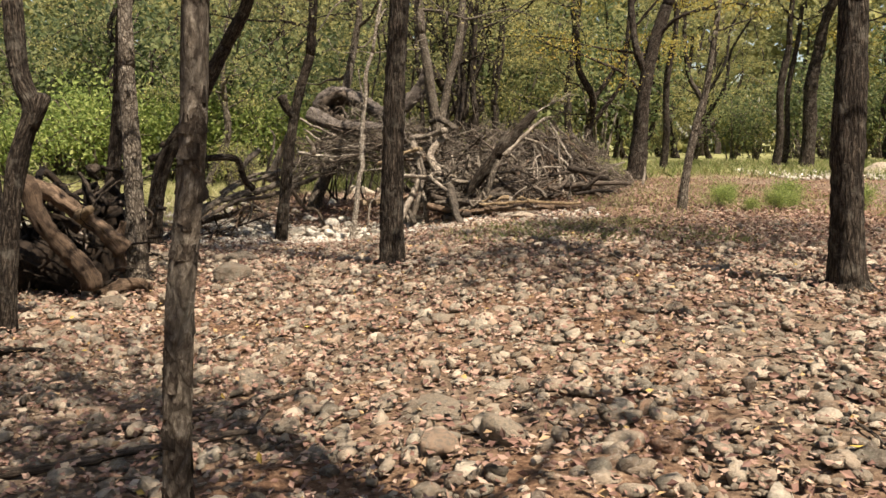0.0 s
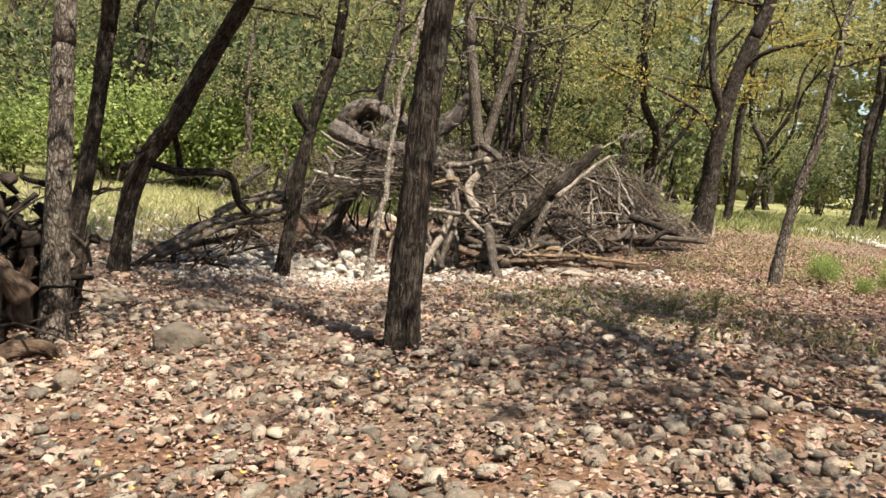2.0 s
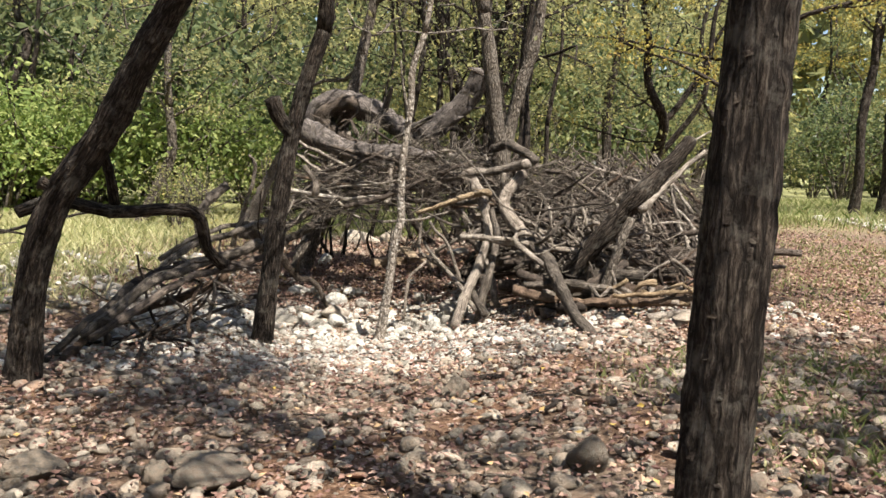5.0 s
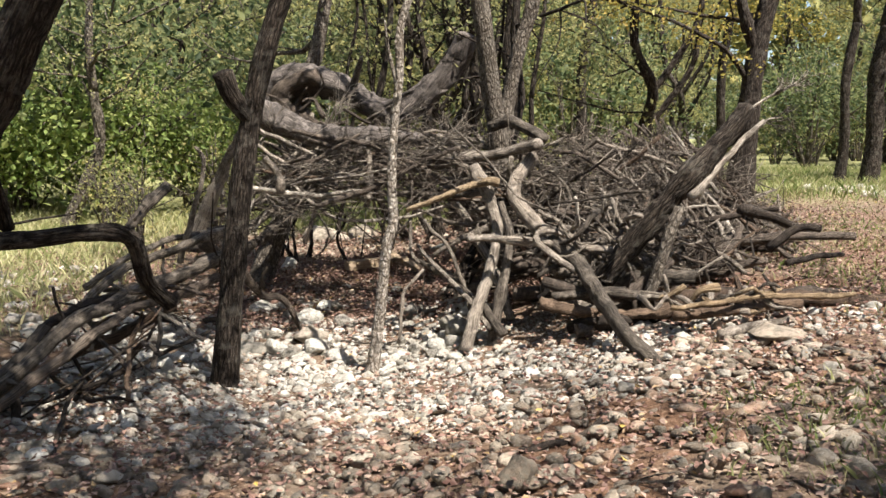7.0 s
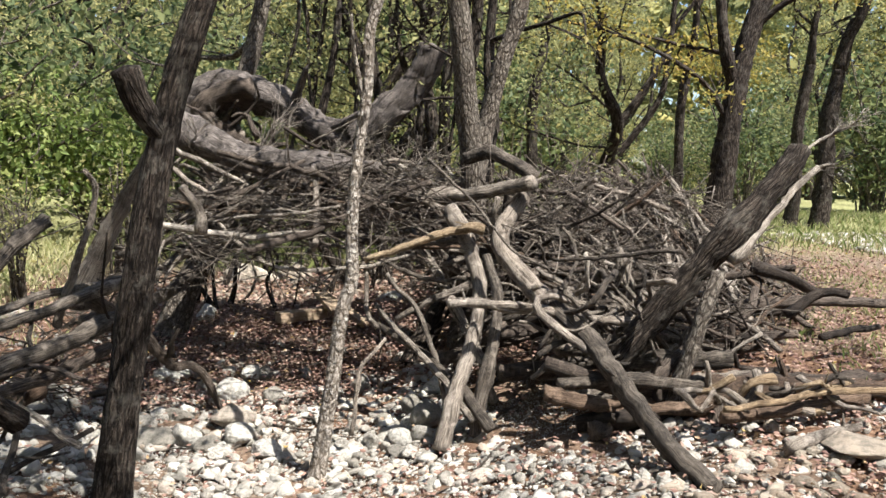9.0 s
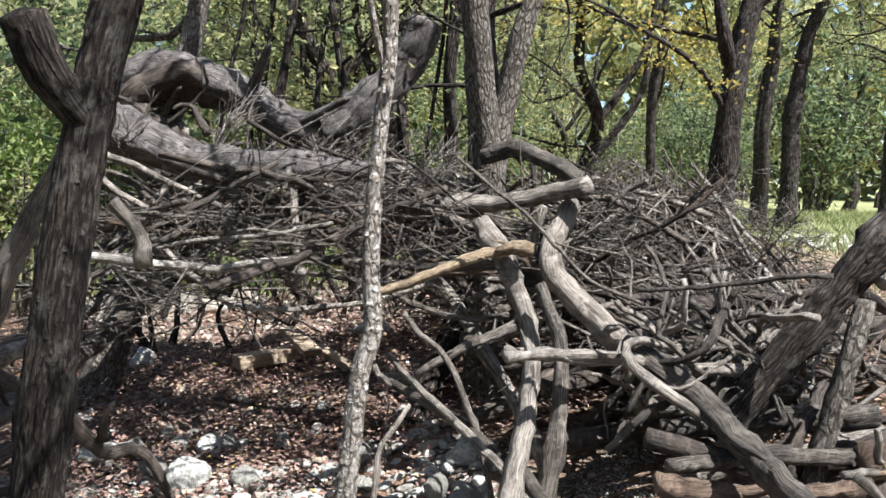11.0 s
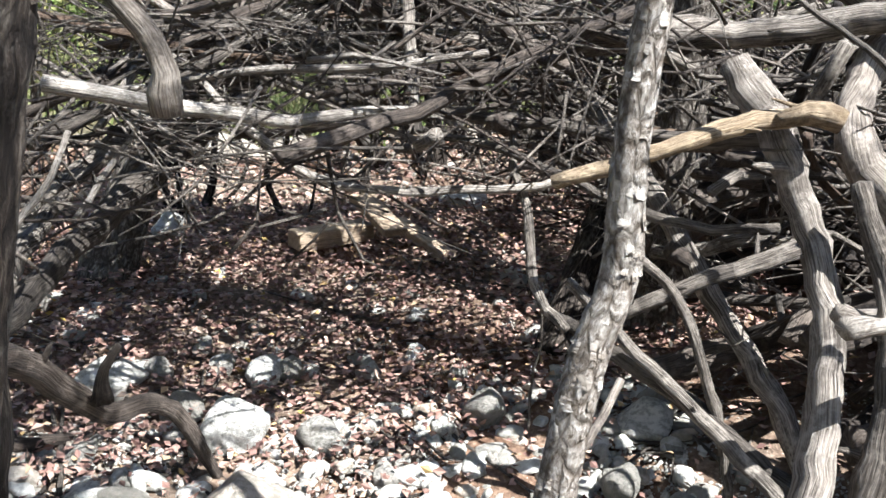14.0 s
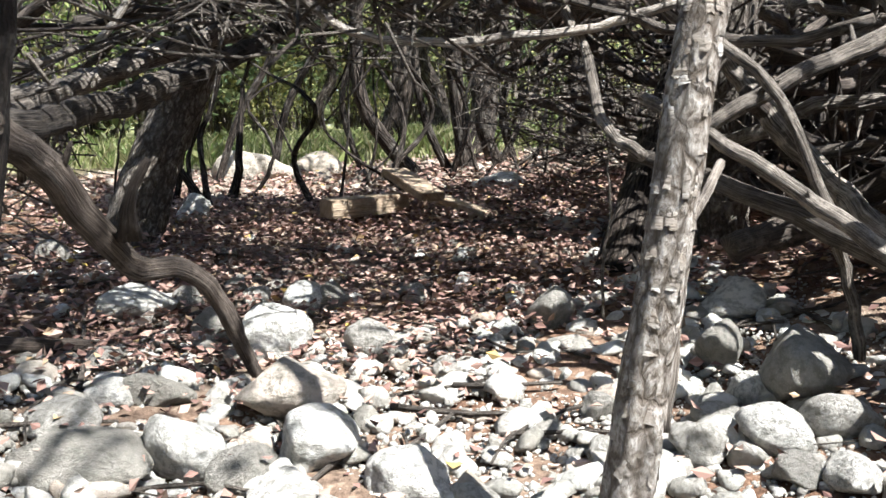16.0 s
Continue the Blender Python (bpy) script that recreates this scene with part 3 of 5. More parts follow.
def flaked(thing, n, lo, hi, mat, top, seed):
    """Loose plates of bark, curled away from the trunk of a tree."""
    g = np.random.default_rng(seed)
    trunk = [o for o in thing.children if o.name.startswith("trunk")][0]
    faces = [p for p in trunk.data.polygons if p.center.z < top and len(p.vertices) == 4]
    vs, fs, us = [], [], []
    for k in range(n):
        p = faces[int(g.integers(0, len(faces)))]
        out = np.array(p.normal)
        up = np.array([g.normal(0, 0.2), g.normal(0, 0.2), 1.0])
        side = np.cross(up, out)
        side /= np.linalg.norm(side) + 1e-9
        up = np.cross(out, side)
        a, b = g.uniform(lo, hi) * 0.5, g.uniform(lo, hi) * 0.9
        lift, at = g.uniform(0.001, 0.0045), len(vs)
        for j in range(4):
            for i in range(3):
                jag = g.normal(0, 0.12, 2)
                h = lift * (j / 3) ** 2 - 0.0035 * (i - 1) ** 2 * a / 0.012 + 0.001
                q = np.array(p.center) + side * a * (i - 1 + jag[0]) + up * b * (0.7 - j / 1.6 + jag[1]) + out * h
                vs.append(q)
                us.append((q[0] + q[1], q[2]))
        fs += [[at + 3 * j + i, at + 3 * j + i + 1, at + 3 * j + i + 4, at + 3 * j + i + 3] for j in range(3) for i in range(2)]
    uv = [us[i] for f in fs for i in f]
    ob = link_mesh("flaky_bark", np.array(vs), fs, mat, thing, np.array(uv), "loose curled plates of bark")
    return tagged(ob, kind="stuff")


for thing in [o for o in bpy.data.objects if o.name.startswith("tree") and o.parent is None]:
    x, y = thing.location[:2]
    pale = "pale flaking" in thing["label"]
    if pale or (abs(x) < 4.5 and 0 < y < 16.5):
        flaked(thing, 300 if pale else 160, 0.012, 0.03 if pale else 0.032, BARK_FLAKE if pale else BARK, 3.0, int(100 * y))

# ---------------------------------------------------------------- the wood around
def wood_tree(seed, leaf, n, height, size, spread, low):
    g = np.random.default_rng(seed)
    w = [np.array([0, 0, 0.0])]
    while w[-1][2] < height * 0.5:
        w.append(w[-1] + np.array([g.normal(0, 0.2), g.normal(0, 0.2), 0.75]))
    forks = []
    for k in (2, 3):
        a, p = g.uniform(0, 6.28), w[k]
        d = np.array([math.cos(a), math.sin(a), 0]) * g.uniform(0.5, 0.9)
        forks.append(([p, p + d * 0.5 + [0, 0, 0.5], p + d * 1.1 + [0, 0, 1.3], p + d * 1.3 + [0, 0, 2.4], p + d * 2.2 + [0, 0, 3.4]], 0.065, 0.03))
    t = tree(w, g.uniform(0.09, 0.15), 0.07, BARK, leaf, "dark crooked tree of the surrounding wood", height, seed, n, size, spread, 0.3, 10, low, forks, limbs_n=13)
    return t


kinds = [wood_tree(60 + k, (LEAF, LEAF, LEAF_DARK, LEAF, LEAF_YELLOW, LEAF_DARK)[k], 5600, 8.5 + k % 3, 0.092, 2.9, 0.2) for k in range(6)]
spots, g = [], np.random.default_rng(5)
while len(spots) < 150:
    a, d = g.uniform(-3.1416, 3.1416), g.uniform(9, 62)
    x, y = -1 + d * math.sin(a), 9 + d * math.cos(a)
    inside = -9 < x < 8.5 and y < 21.5
    clearing = -15 < x < -2 and 15 < y < 27
    track = 4 < x < 28 and 11 < y < 37
    if inside or clearing or track or (abs(a) > 1.4 and d > 24) or any((x - p) ** 2 + (y - q) ** 2 < 3.2 for p, q in spots):
        continue
    spots.append((x, y))
for k, (x, y) in enumerate(spots):
    s = g.uniform(0.8, 1.3)
    m = Matrix.Translation((x, y, float(ground_z(x, y)) - 0.06)) @ Matrix.Rotation(g.uniform(0, 6.28), 4, "Z") @ Matrix.Diagonal((s, s, s, 1))
    if k < len(kinds):
        kinds[k].matrix_basis = m
    else:
        copy_thing(kinds[int(g.integers(0, 4)) if x < 2 else int(g.choice([0, 1, 3, 4, 2]))], m)


def bush(seed, leaf, n, height, width, size, label):
    g = np.random.default_rng(seed)
    thing = tagged(new("bush"), label, "bush", group="undergrowth of the wood")
    tips = []
    for _ in range(11):
        a, d = g.uniform(0, 6.28), g.uniform(0.2, 1.0)
        e = np.array([math.cos(a) * width * d, math.sin(a) * width * d, height * g.uniform(0.5, 1.0)])
        q = [np.array([math.cos(a) * 0.08, math.sin(a) * 0.08, -0.05]), e * [0.35, 0.35, 0.5] + g.normal(0, 0.08, 3), e]
        stems = [tube(q, 0.022, 0.006, 5, 0.15, 0.1, seed=seed)]
        tips += [q[1], e, (q[1] + e) / 2]
        for _ in range(3):
            b = (q[1] + e) / 2
            f = b + g.normal(0, 0.3, 3) * width
            stems.append(tube([b, (b + f) / 2 + g.normal(0, 0.05, 3), f], 0.009, 0.004, 4, 0.2, 0.1, seed=seed))
            tips += [f, (b + f) / 2]
        v, f, u = joined(stems)
        link_mesh("stem", v, f, BARK_SPOT, thing, u)
    tips = np.array(tips)
    c = tips[g.integers(0, len(tips), n)] + g.normal(0, 0.2, (n, 3)) * width
    c[:, 2] = np.abs(c[:, 2]) + 0.03
    link_mesh("foliage", *leaves(c, size, g), leaf, thing, smooth=False)
    return thing


bushes = [bush(80, LEAF_BRIGHT, 3200, 1.5, 1.0, 0.085, "fresh green leafy bush at the edge of the clearing"), bush(81, LEAF, 2600, 2.2, 1.1, 0.08, "olive green thicket under the trees"),
          bush(82, LEAF_DARK, 2600, 1.9, 1.0, 0.085, "dark green shrub under the trees"), bush(83, LEAF, 700, 1.6, 0.9, 0.06, "half-bare twiggy shrub with few leaves")]
placed = []
for x, y in [(-12.5, 24), (-10.5, 25.5), (-8.6, 26), (-6.4, 25), (-13.6, 21.5), (-5.0, 26.5), (-14.6, 18.6), (-11.4, 27), (-9, 28)]:
    placed.append((0, x, y, g.uniform(1.0, 1.5)))
for x, y, s in [(-4.6, 19.5, 1.0), (-3.8, 21.0, 1.2), (-5.8, 22.5, 1.0), (2.3, 19.0, 0.9), (3.1, 20.6, 1.0), (1.6, 21.5, 1.1)]:
    placed.append((3, x, y, s))
for x, y, s in [(4.6, 13.6, 0.26), (5.4, 13.1, 0.24), (6.0, 14.2, 0.3), (5.2, 14.9, 0.22), (6.9, 13.4, 0.28), (4.9, 13.0, 0.16), (5.8, 13.6, 0.18)]:
    placed.append((0, x, y, s * 0.7))
for x, y, s in [(2.3, 10.3, 0.22), (1.8, 10.0, 0.18)]:
    placed.append((3, x, y, s))
for _ in range(170):
    a, d = g.uniform(-1.5, 1.25), g.uniform(15, 46)
    x, y = -1 + d * math.sin(a), 9 + d * math.cos(a)
    if (-15 < x < -2 and y < 26) or (3 < x < 27 and y < 37) or y < 12 or (-3 < x < 4 and y < 27):
        continue
    placed.append((int(g.integers(1, 4)), x, y, g.uniform(0.9, 2.2)))
done = set()
for k, x, y, s in placed:
    m = Matrix.Translation((x, y, float(ground_z(x, y)))) @ Matrix.Rotation(g.uniform(0, 6.28), 4, "Z") @ Matrix.Diagonal((s, s, s, 1))
    if k in done:
        copy_thing(bushes[k], m)
    else:
        bushes[k].matrix_basis = m
        done.add(k)

# far wood that closes the view
n = 80000
a, d = g.uniform(-3.1416, 3.1416, n), g.uniform(62, 78, n)
c = np.stack([-1 + d * np.sin(a), 9 + d * np.cos(a), 0.3 + 27 * g.random(n) ** 0.85 * (0.75 + 0.25 * np.sin(a * 37) * np.sin(a * 91 + 1))], -1)
far_wood = link_mesh("far_woods", *leaves(c, 1.35, g, aspect=0.8), LEAF, smooth=False)
tagged(far_wood, "distant olive green wood beyond the trees", "woods", kind="stuff")

# ---------------------------------------------------------------- logs and branches
count = [0]


def log(pts, r0, r1, mat, label, name="driftwood_log", step=0.05, sides=12, rough=0.19, knots=0.4, point=False, category="log", group="timber of the brush pile", stubs=1, wander=0.0045, fork=False):
    """One fallen log or branch, with a broken side stub or two."""
    count[0] += 1
    g = np.random.default_rng(300 + count[0])
    base = np.array(pts[0], float)
    pieces = [tube([np.array(p) - base for p in pts], r0, r1, sides, step, rough, 0, point, 300 + count[0], knots, wander)]
    c = spline([np.array(p) - base for p in pts], 0.1)
    if fork:
        q = c[len(c) // 2]
        d = np.array(pts[-1], float) - np.array(pts[0], float)
        d = d * g.uniform(0.25, 0.5) + g.normal(0, 0.16, 3)
        pieces.append(tube([q, q + d * 0.5 + g.normal(0, 0.03, 3), q + d], r1 * 0.8, r1 * 0.3, sides, step, rough, 0, True, count[0], 0, wander))
    for _ in range(stubs):
        q = c[int(g.integers(1, max(2, len(c) - 1)))]
        d = g.normal(0, 1, 3)
        d[2] = abs(d[2])
        d /= np.linalg.norm(d)
        r = 0.5 * (r0 + r1)
        pieces.append(tube([q, q + d * r * 1.6, q + d * r * g.uniform(2.4, 4.5) + g.normal(0, r * 0.3, 3)], r * 0.4, r * 0.18, 7, 0.03, 0.15, 0, True, count[0]))
    v, f, u = joined(pieces)
    ob = link_mesh(name, v, f, mat, None, u)
    ob.location = base
    return tagged(ob, label, category, group=group)


W = "weathered grey "
log([(-2.09, 17.3, 1.3), (-1.56, 16.94, 1.44), (-1.03, 16.58, 1.47), (-0.66, 16.22, 1.56), (-0.27, 15.86, 1.61), (0.04, 15.5, 1.71)], 0.042, 0.058, GREY, W + "long log that lies level across the pile")
log([(0.03, 15.7, 1.6), (-0.21, 15.5, 1.35), (-0.25, 15.3, 1.18), (-0.14, 15.1, 1.02), (0.0, 14.85, 0.81)], 0.056, 0.075, PALE, "bleached thick log that slants down the pile front", stubs=2)
log([(-0.02, 14.9, 0.9), (0.12, 14.5, 0.66), (0.16, 14.1, 0.5), (0.2, 13.7, 0.33), (0.32, 13.2, 0.14)], 0.076, 0.058, GREY, "gnarled grey log whose foot rests on the cobbles", rough=0.2)
log([(-0.83, 14.65, -0.1), (-0.73, 14.78, 0.19), (-0.52, 15.08, 0.62), (-0.43, 15.3, 0.89), (-0.48, 15.5, 1.25), (-0.57, 15.7, 1.49)], 0.06, 0.049, PALE, "bleached bark-stripped post that props the pile")
log([(-0.58, 14.75, -0.05), (-0.52, 14.8, 0.21), (-0.41, 14.93, 0.61), (-0.36, 15.07, 0.88), (-0.41, 15.2, 1.17)], 0.048, 0.034, GREY, W + "upright post beside the pale prop")
log([(-0.79, 14.75, 0.89), (-0.56, 14.77, 0.9), (-0.26, 14.78, 0.84), (0.19, 14.8, 0.81)], 0.03, 0.024, PALE, "bleached stick laid level over the posts", stubs=2)
log([(0.22, 14.8, 0.87), (-0.04, 14.73, 0.94), (-0.2, 14.65, 0.93), (-0.22, 14.57, 0.85), (-0.08, 14.5, 0.74), (0.1, 14.42, 0.62)], 0.02, 0.028, PALE, "bleached root bent into a hook", stubs=0)
log([(-1.26, 15.6, 1.08), (-1.01, 15.53, 1.16), (-0.69, 15.47, 1.29), (-0.39, 15.4, 1.35)], 0.024, 0.036, TAN, "broken stick of fresh yellow wood", rough=0.25)
log([(-0.58, 15.4, 1.33), (-0.49, 15.38, 1.36), (-0.4, 15.33, 1.34)], 0.022, 0.034, TAN, "splintered stub of yellow wood", name="wood_stub", rough=0.35, knots=0.5)
log([(-1.8, 16.6, 1.2), (-1.49, 16.33, 1.2), (-0.99, 16.05, 1.17), (-0.72, 15.78, 1.2), (-0.42, 15.5, 1.27)], 0.023, 0.031, GREY, W + "pole laid under the long log")
log([(-2.53, 16.4, 1.4), (-2.37, 16.33, 1.29), (-2.15, 16.26, 1.09), (-1.92, 16.19, 0.95), (-1.69, 16.11, 0.94), (-1.42, 16.04, 0.96), (-1.14, 15.97, 0.99), (-0.8, 15.9, 1.09)], 0.014, 0.018, PALE, "long pale branch that sags like a garland", stubs=0)
log([(-2.14, 16.6, 1.31), (-1.83, 16.4, 1.2), (-1.44, 16.2, 1.12), (-1.13, 16.0, 1.05), (-0.9, 15.8, 0.96), (-0.68, 15.6, 0.92), (-0.5, 15.4, 0.97)], 0.013, 0.02, GREY, W + "thin branch that crosses the opening")
log([(-1.14, 16.3, 1.32), (-1.21, 16.12, 1.07), (-1.19, 15.95, 0.88), (-1.19, 15.78, 0.66), (-1.14, 15.6, 0.55)], 0.014, 0.018, GREY, "pale hanging branch with an S bend", stubs=0)
log([(-1.15, 15.6, 0.73), (-1.07, 15.37, 0.62), (-0.89, 15.13, 0.43), (-0.74, 14.9, 0.26), (-0.6, 14.7, 0.08)], 0.018, 0.023, GREY, W + "stick that leans against the post")
log([(-1.14, 15.7, 0.56), (-0.93, 15.43, 0.47), (-0.74, 15.17, 0.34), (-0.63, 14.9, 0.24), (-0.5, 14.6, 0.05)], 0.022, 0.042, GREY, W + "splitting branch at the foot of the pile")
log([(-0.75, 16.4, 1.25), (-0.6, 16.1, 0.99), (-0.5, 15.87, 0.72), (-0.39, 15.63, 0.46), (-0.33, 15.4, 0.27), (-0.3, 15.2, 0.05)], 0.038, 0.043, GREY, W + "slanting log with a pale scar")
log([(-1.39, 15.0, -0.1), (-1.34, 15.05, 0.33), (-1.26, 15.1, 0.45), (-1.14, 15.2, 0.55)], 0.016, 0.013, PALE, "short bleached stick stuck in the cobbles", stubs=0)
log([(-1.02, 15.5, 0.63), (-0.87, 15.43, 0.74), (-0.73, 15.37, 0.83), (-0.5, 15.3, 0.93)], 0.022, 0.029, GREY, W + "short branch wedged between posts", stubs=2)
log([(-1.1, 15.5, 0.98), (-1.05, 15.43, 0.89), (-0.91, 15.35, 0.76), (-0.83, 15.27, 0.56), (-0.72, 15.2, 0.3), (-0.68, 15.15, 0.0)], 0.016, 0.019, GREY, W + "bowed branch that reaches the ground", stubs=0)
log([(-2.78, 17.12, 2.05), (-2.62, 17.07, 1.99), (-2.42, 17.0, 1.91), (-2.14, 16.9, 1.81), (-1.85, 16.8, 1.81), (-1.41, 16.7, 1.8), (-1.0, 16.6, 1.76)], 0.14, 0.06, SLATE, "thick lilac-grey trunk across the top of the pile", rough=0.22, sides=16, stubs=2)
log([(-2.7, 18.25, 2.1), (-2.61, 18.24, 2.29), (-2.43, 18.18, 2.48), (-2.12, 18.11, 2.51), (-1.69, 18.05, 2.34), (-1.36, 17.99, 2.12), (-1.01, 17.93, 2.15), (-0.7, 17.86, 2.4), (-0.45, 17.8, 2.65), (-0.33, 17.72, 3.01)], 0.18, 0.135, SLATE,
    "huge arched dark trunk sawn off at its upper end", rough=0.2, sides=18, stubs=3)
log([(-2.0, 18.0, 1.85), (-2.34, 17.96, 2.0), (-2.59, 17.92, 2.23), (-2.4, 17.88, 2.42), (-2.1, 17.84, 2.5)], 0.1, 0.12, DARK, "coiled dark root of the arched trunk", rough=0.25, sides=14)
log([(-0.26, 16.5, 1.87), (-0.08, 16.33, 1.94), (0.06, 16.17, 1.86), (0.23, 16.0, 1.74)], 0.052, 0.056, GREY, W + "bent log end on top of the pile")
log([(-2.28, 17.6, 1.24), (-1.95, 17.5, 1.52), (-1.75, 17.4, 1.77), (-1.45, 17.3, 2.02), (-1.08, 17.2, 2.24)], 0.022, 0.006, PALE, "pale bare branch that fans out upward", stubs=0)
log([(-1.75, 17.5, 1.74), (-1.77, 17.45, 2.02), (-1.74, 17.4, 2.22), (-1.6, 17.4, 2.4)], 0.013, 0.005, PALE, "pale bare twig off a branch", name="twig", stubs=0)
log([(-1.67, 17.5, 1.81), (-1.37, 17.35, 1.85), (-1.04, 17.2, 2.17)], 0.012, 0.005, PALE, "pale bare twig off a branch", name="twig", stubs=0)
log([(-0.8, 15.5, 1.86), (-0.65, 15.28, 1.69), (-0.51, 15.05, 1.52), (-0.37, 14.82, 1.29), (-0.15, 14.6, 1.15)], 0.009, 0.011, GREY, W + "thin twig slanting over the front", name="twig", stubs=0)
log([(-1.23, 15.3, 1.88), (-0.98, 15.35, 1.71), (-0.84, 15.4, 1.61)], 0.007, 0.006, GREY, W + "thin twig slanting over the front", name="twig", stubs=0)
log([(-0.05, 14.8, 1.19), (0.17, 14.6, 1.24), (0.41, 14.4, 1.28), (0.62, 14.2, 1.32)], 0.01, 0.013, GREY, W + "straight stick that juts out of the pile", name="twig", stubs=0)
log([(0.38, 14.6, 0.48), (0.58, 14.55, 0.75), (0.86, 14.46, 1.1), (1.13, 14.38, 1.47), (1.42, 14.4, 1.8), (1.6, 14.45, 2.02)], 0.095, 0.075, BARK, "dark barked trunk that leans out of the pile", sides=16)
log([(1.05, 14.32, 1.25), (1.3, 14.36, 1.5), (1.55, 14.42, 1.74), (1.78, 14.48, 1.9)], 0.04, 0.022, PALE, "bleached limb along the leaning trunk", stubs=0)
log([(0.62, 14.3, 0.15), (0.69, 14.31, 0.3), (0.77, 14.31, 0.6), (0.86, 14.32, 0.91), (0.97, 14.34, 1.17)], 0.05, 0.046, BARK_SPOT, "mottled barked post that props the leaning trunk", stubs=0)
for k in range(14):
    h = np.random.default_rng(400 + k)
    p = np.array([0.55 + 0.08 * k, 13.85 + h.normal(0, 0.08), 0.42 + h.uniform(-0.02, 0.12)])
    d = h.normal(0, 1, 3) * [1, 0.5, 0.45]
    d *= h.uniform(0.12, 0.3) / np.linalg.norm(d)
    log([p - d, p - d * 0.35 + h.normal(0, 0.05, 3), p + d * 0.4 + h.normal(0, 0.05, 3), p + d], h.uniform(0.016, 0.036), 0.012, (PALE, GREY, TAN)[k % 3], ("bleached", "grey", "tan")[k % 3] + " crooked root at the foot of the pile", name="root", rough=0.3, category="root",
        group="loose roots of the pile", stubs=2, wander=0.006)
for k, (z, y, r) in enumerate([(0.2, 14.12, 0.055), (0.31, 14.2, 0.05), (0.22, 14.3, 0.06), (0.4, 14.32, 0.045), (0.5, 14.45, 0.05), (0.33, 14.5, 0.055)]):
    h = np.random.default_rng(430 + k)
    log([(-0.2 + h.uniform(-0.1, 0.35), y, z + h.normal(0, 0.04)), (0.3, y + h.normal(0, 0.08), z + h.normal(0.01, 0.05)), (0.8, y + h.normal(0, 0.08), z + h.normal(0.02, 0.05)), (1.3 + h.uniform(-0.5, 0.5), y + h.normal(0, 0.14), z + h.normal(0.04, 0.08))],
        r, r * 0.8, (DARK, ROOT, DARK, GREY, DARK, GREY)[k], ("dark", "brown", "dark", "grey", "dark", "grey")[k] + " rotten log stacked at the base of the pile", rough=0.3, stubs=2, wander=0.006)
log([(0.6, 13.6, 0.45), (1.16, 13.7, 0.48), (1.67, 13.8, 0.48), (2.35, 13.9, 0.46)], 0.022, 0.018, TAN, "long split slat of tan wood", rough=0.3)
log([(0.7, 13.75, 0.36), (1.2, 13.8, 0.38), (1.9, 13.95, 0.38)], 0.042, 0.034, ROOT, "brown split log under the tan slat", rough=0.25)
log([(0.05, 14.9, 0.53), (0.55, 14.95, 0.54), (1.07, 15.0, 0.56)], 0.056, 0.055, GREY, W + "short log stacked in the pile")
log([(0.1, 14.75, 0.45), (0.56, 14.6, 0.52), (0.73, 14.5, 0.56), (1.15, 14.4, 0.56)], 0.055, 0.054, GREY, W + "split log stacked in the pile", rough=0.25)
log([(0.91, 13.4, 0.28), (1.25, 13.5, 0.32), (1.58, 13.6, 0.33)], 0.044, 0.022, PALE, "bleached short branch before the pile")
log([(0.72, 14.6, 0.77), (0.41, 14.65, 0.78), (0.06, 14.7, 0.79), (-0.21, 14.75, 0.85), (-0.78, 14.8, 0.91)], 0.034, 0.026, PALE, "bleached level branch on the front of the pile", stubs=2)
log([(-3.25, 15.45, 0.75), (-3.15, 15.4, 1.02), (-3.04, 15.33, 1.25), (-2.9, 15.27, 1.57), (-2.77, 15.2, 1.82)], 0.09, 0.02, PALE, "bleached splintered stump that tapers to a tip", rough=0.25, stubs=0)
log([(-3.3, 15.02, 0.7), (-3.27, 15.0, 0.83), (-3.16, 14.97, 1.11), (-3.06, 14.95, 1.41), (-3.04, 14.93, 1.6), (-3.11, 14.9, 1.7)], 0.034, 0.014, PALE, "bleached crooked stick standing up", stubs=0)
log([(-2.59, 15.6, 1.59), (-2.47, 15.6, 1.43), (-2.44, 15.6, 1.25)], 0.029, 0.034, PALE, "bleached bent peg of wood", stubs=0)
log([(-3.77, 15.2, 0.95), (-3.63, 15.4, 1.18), (-3.49, 15.6, 1.33)], 0.04, 0.054, GREY, W + "stub that rises from the pile")
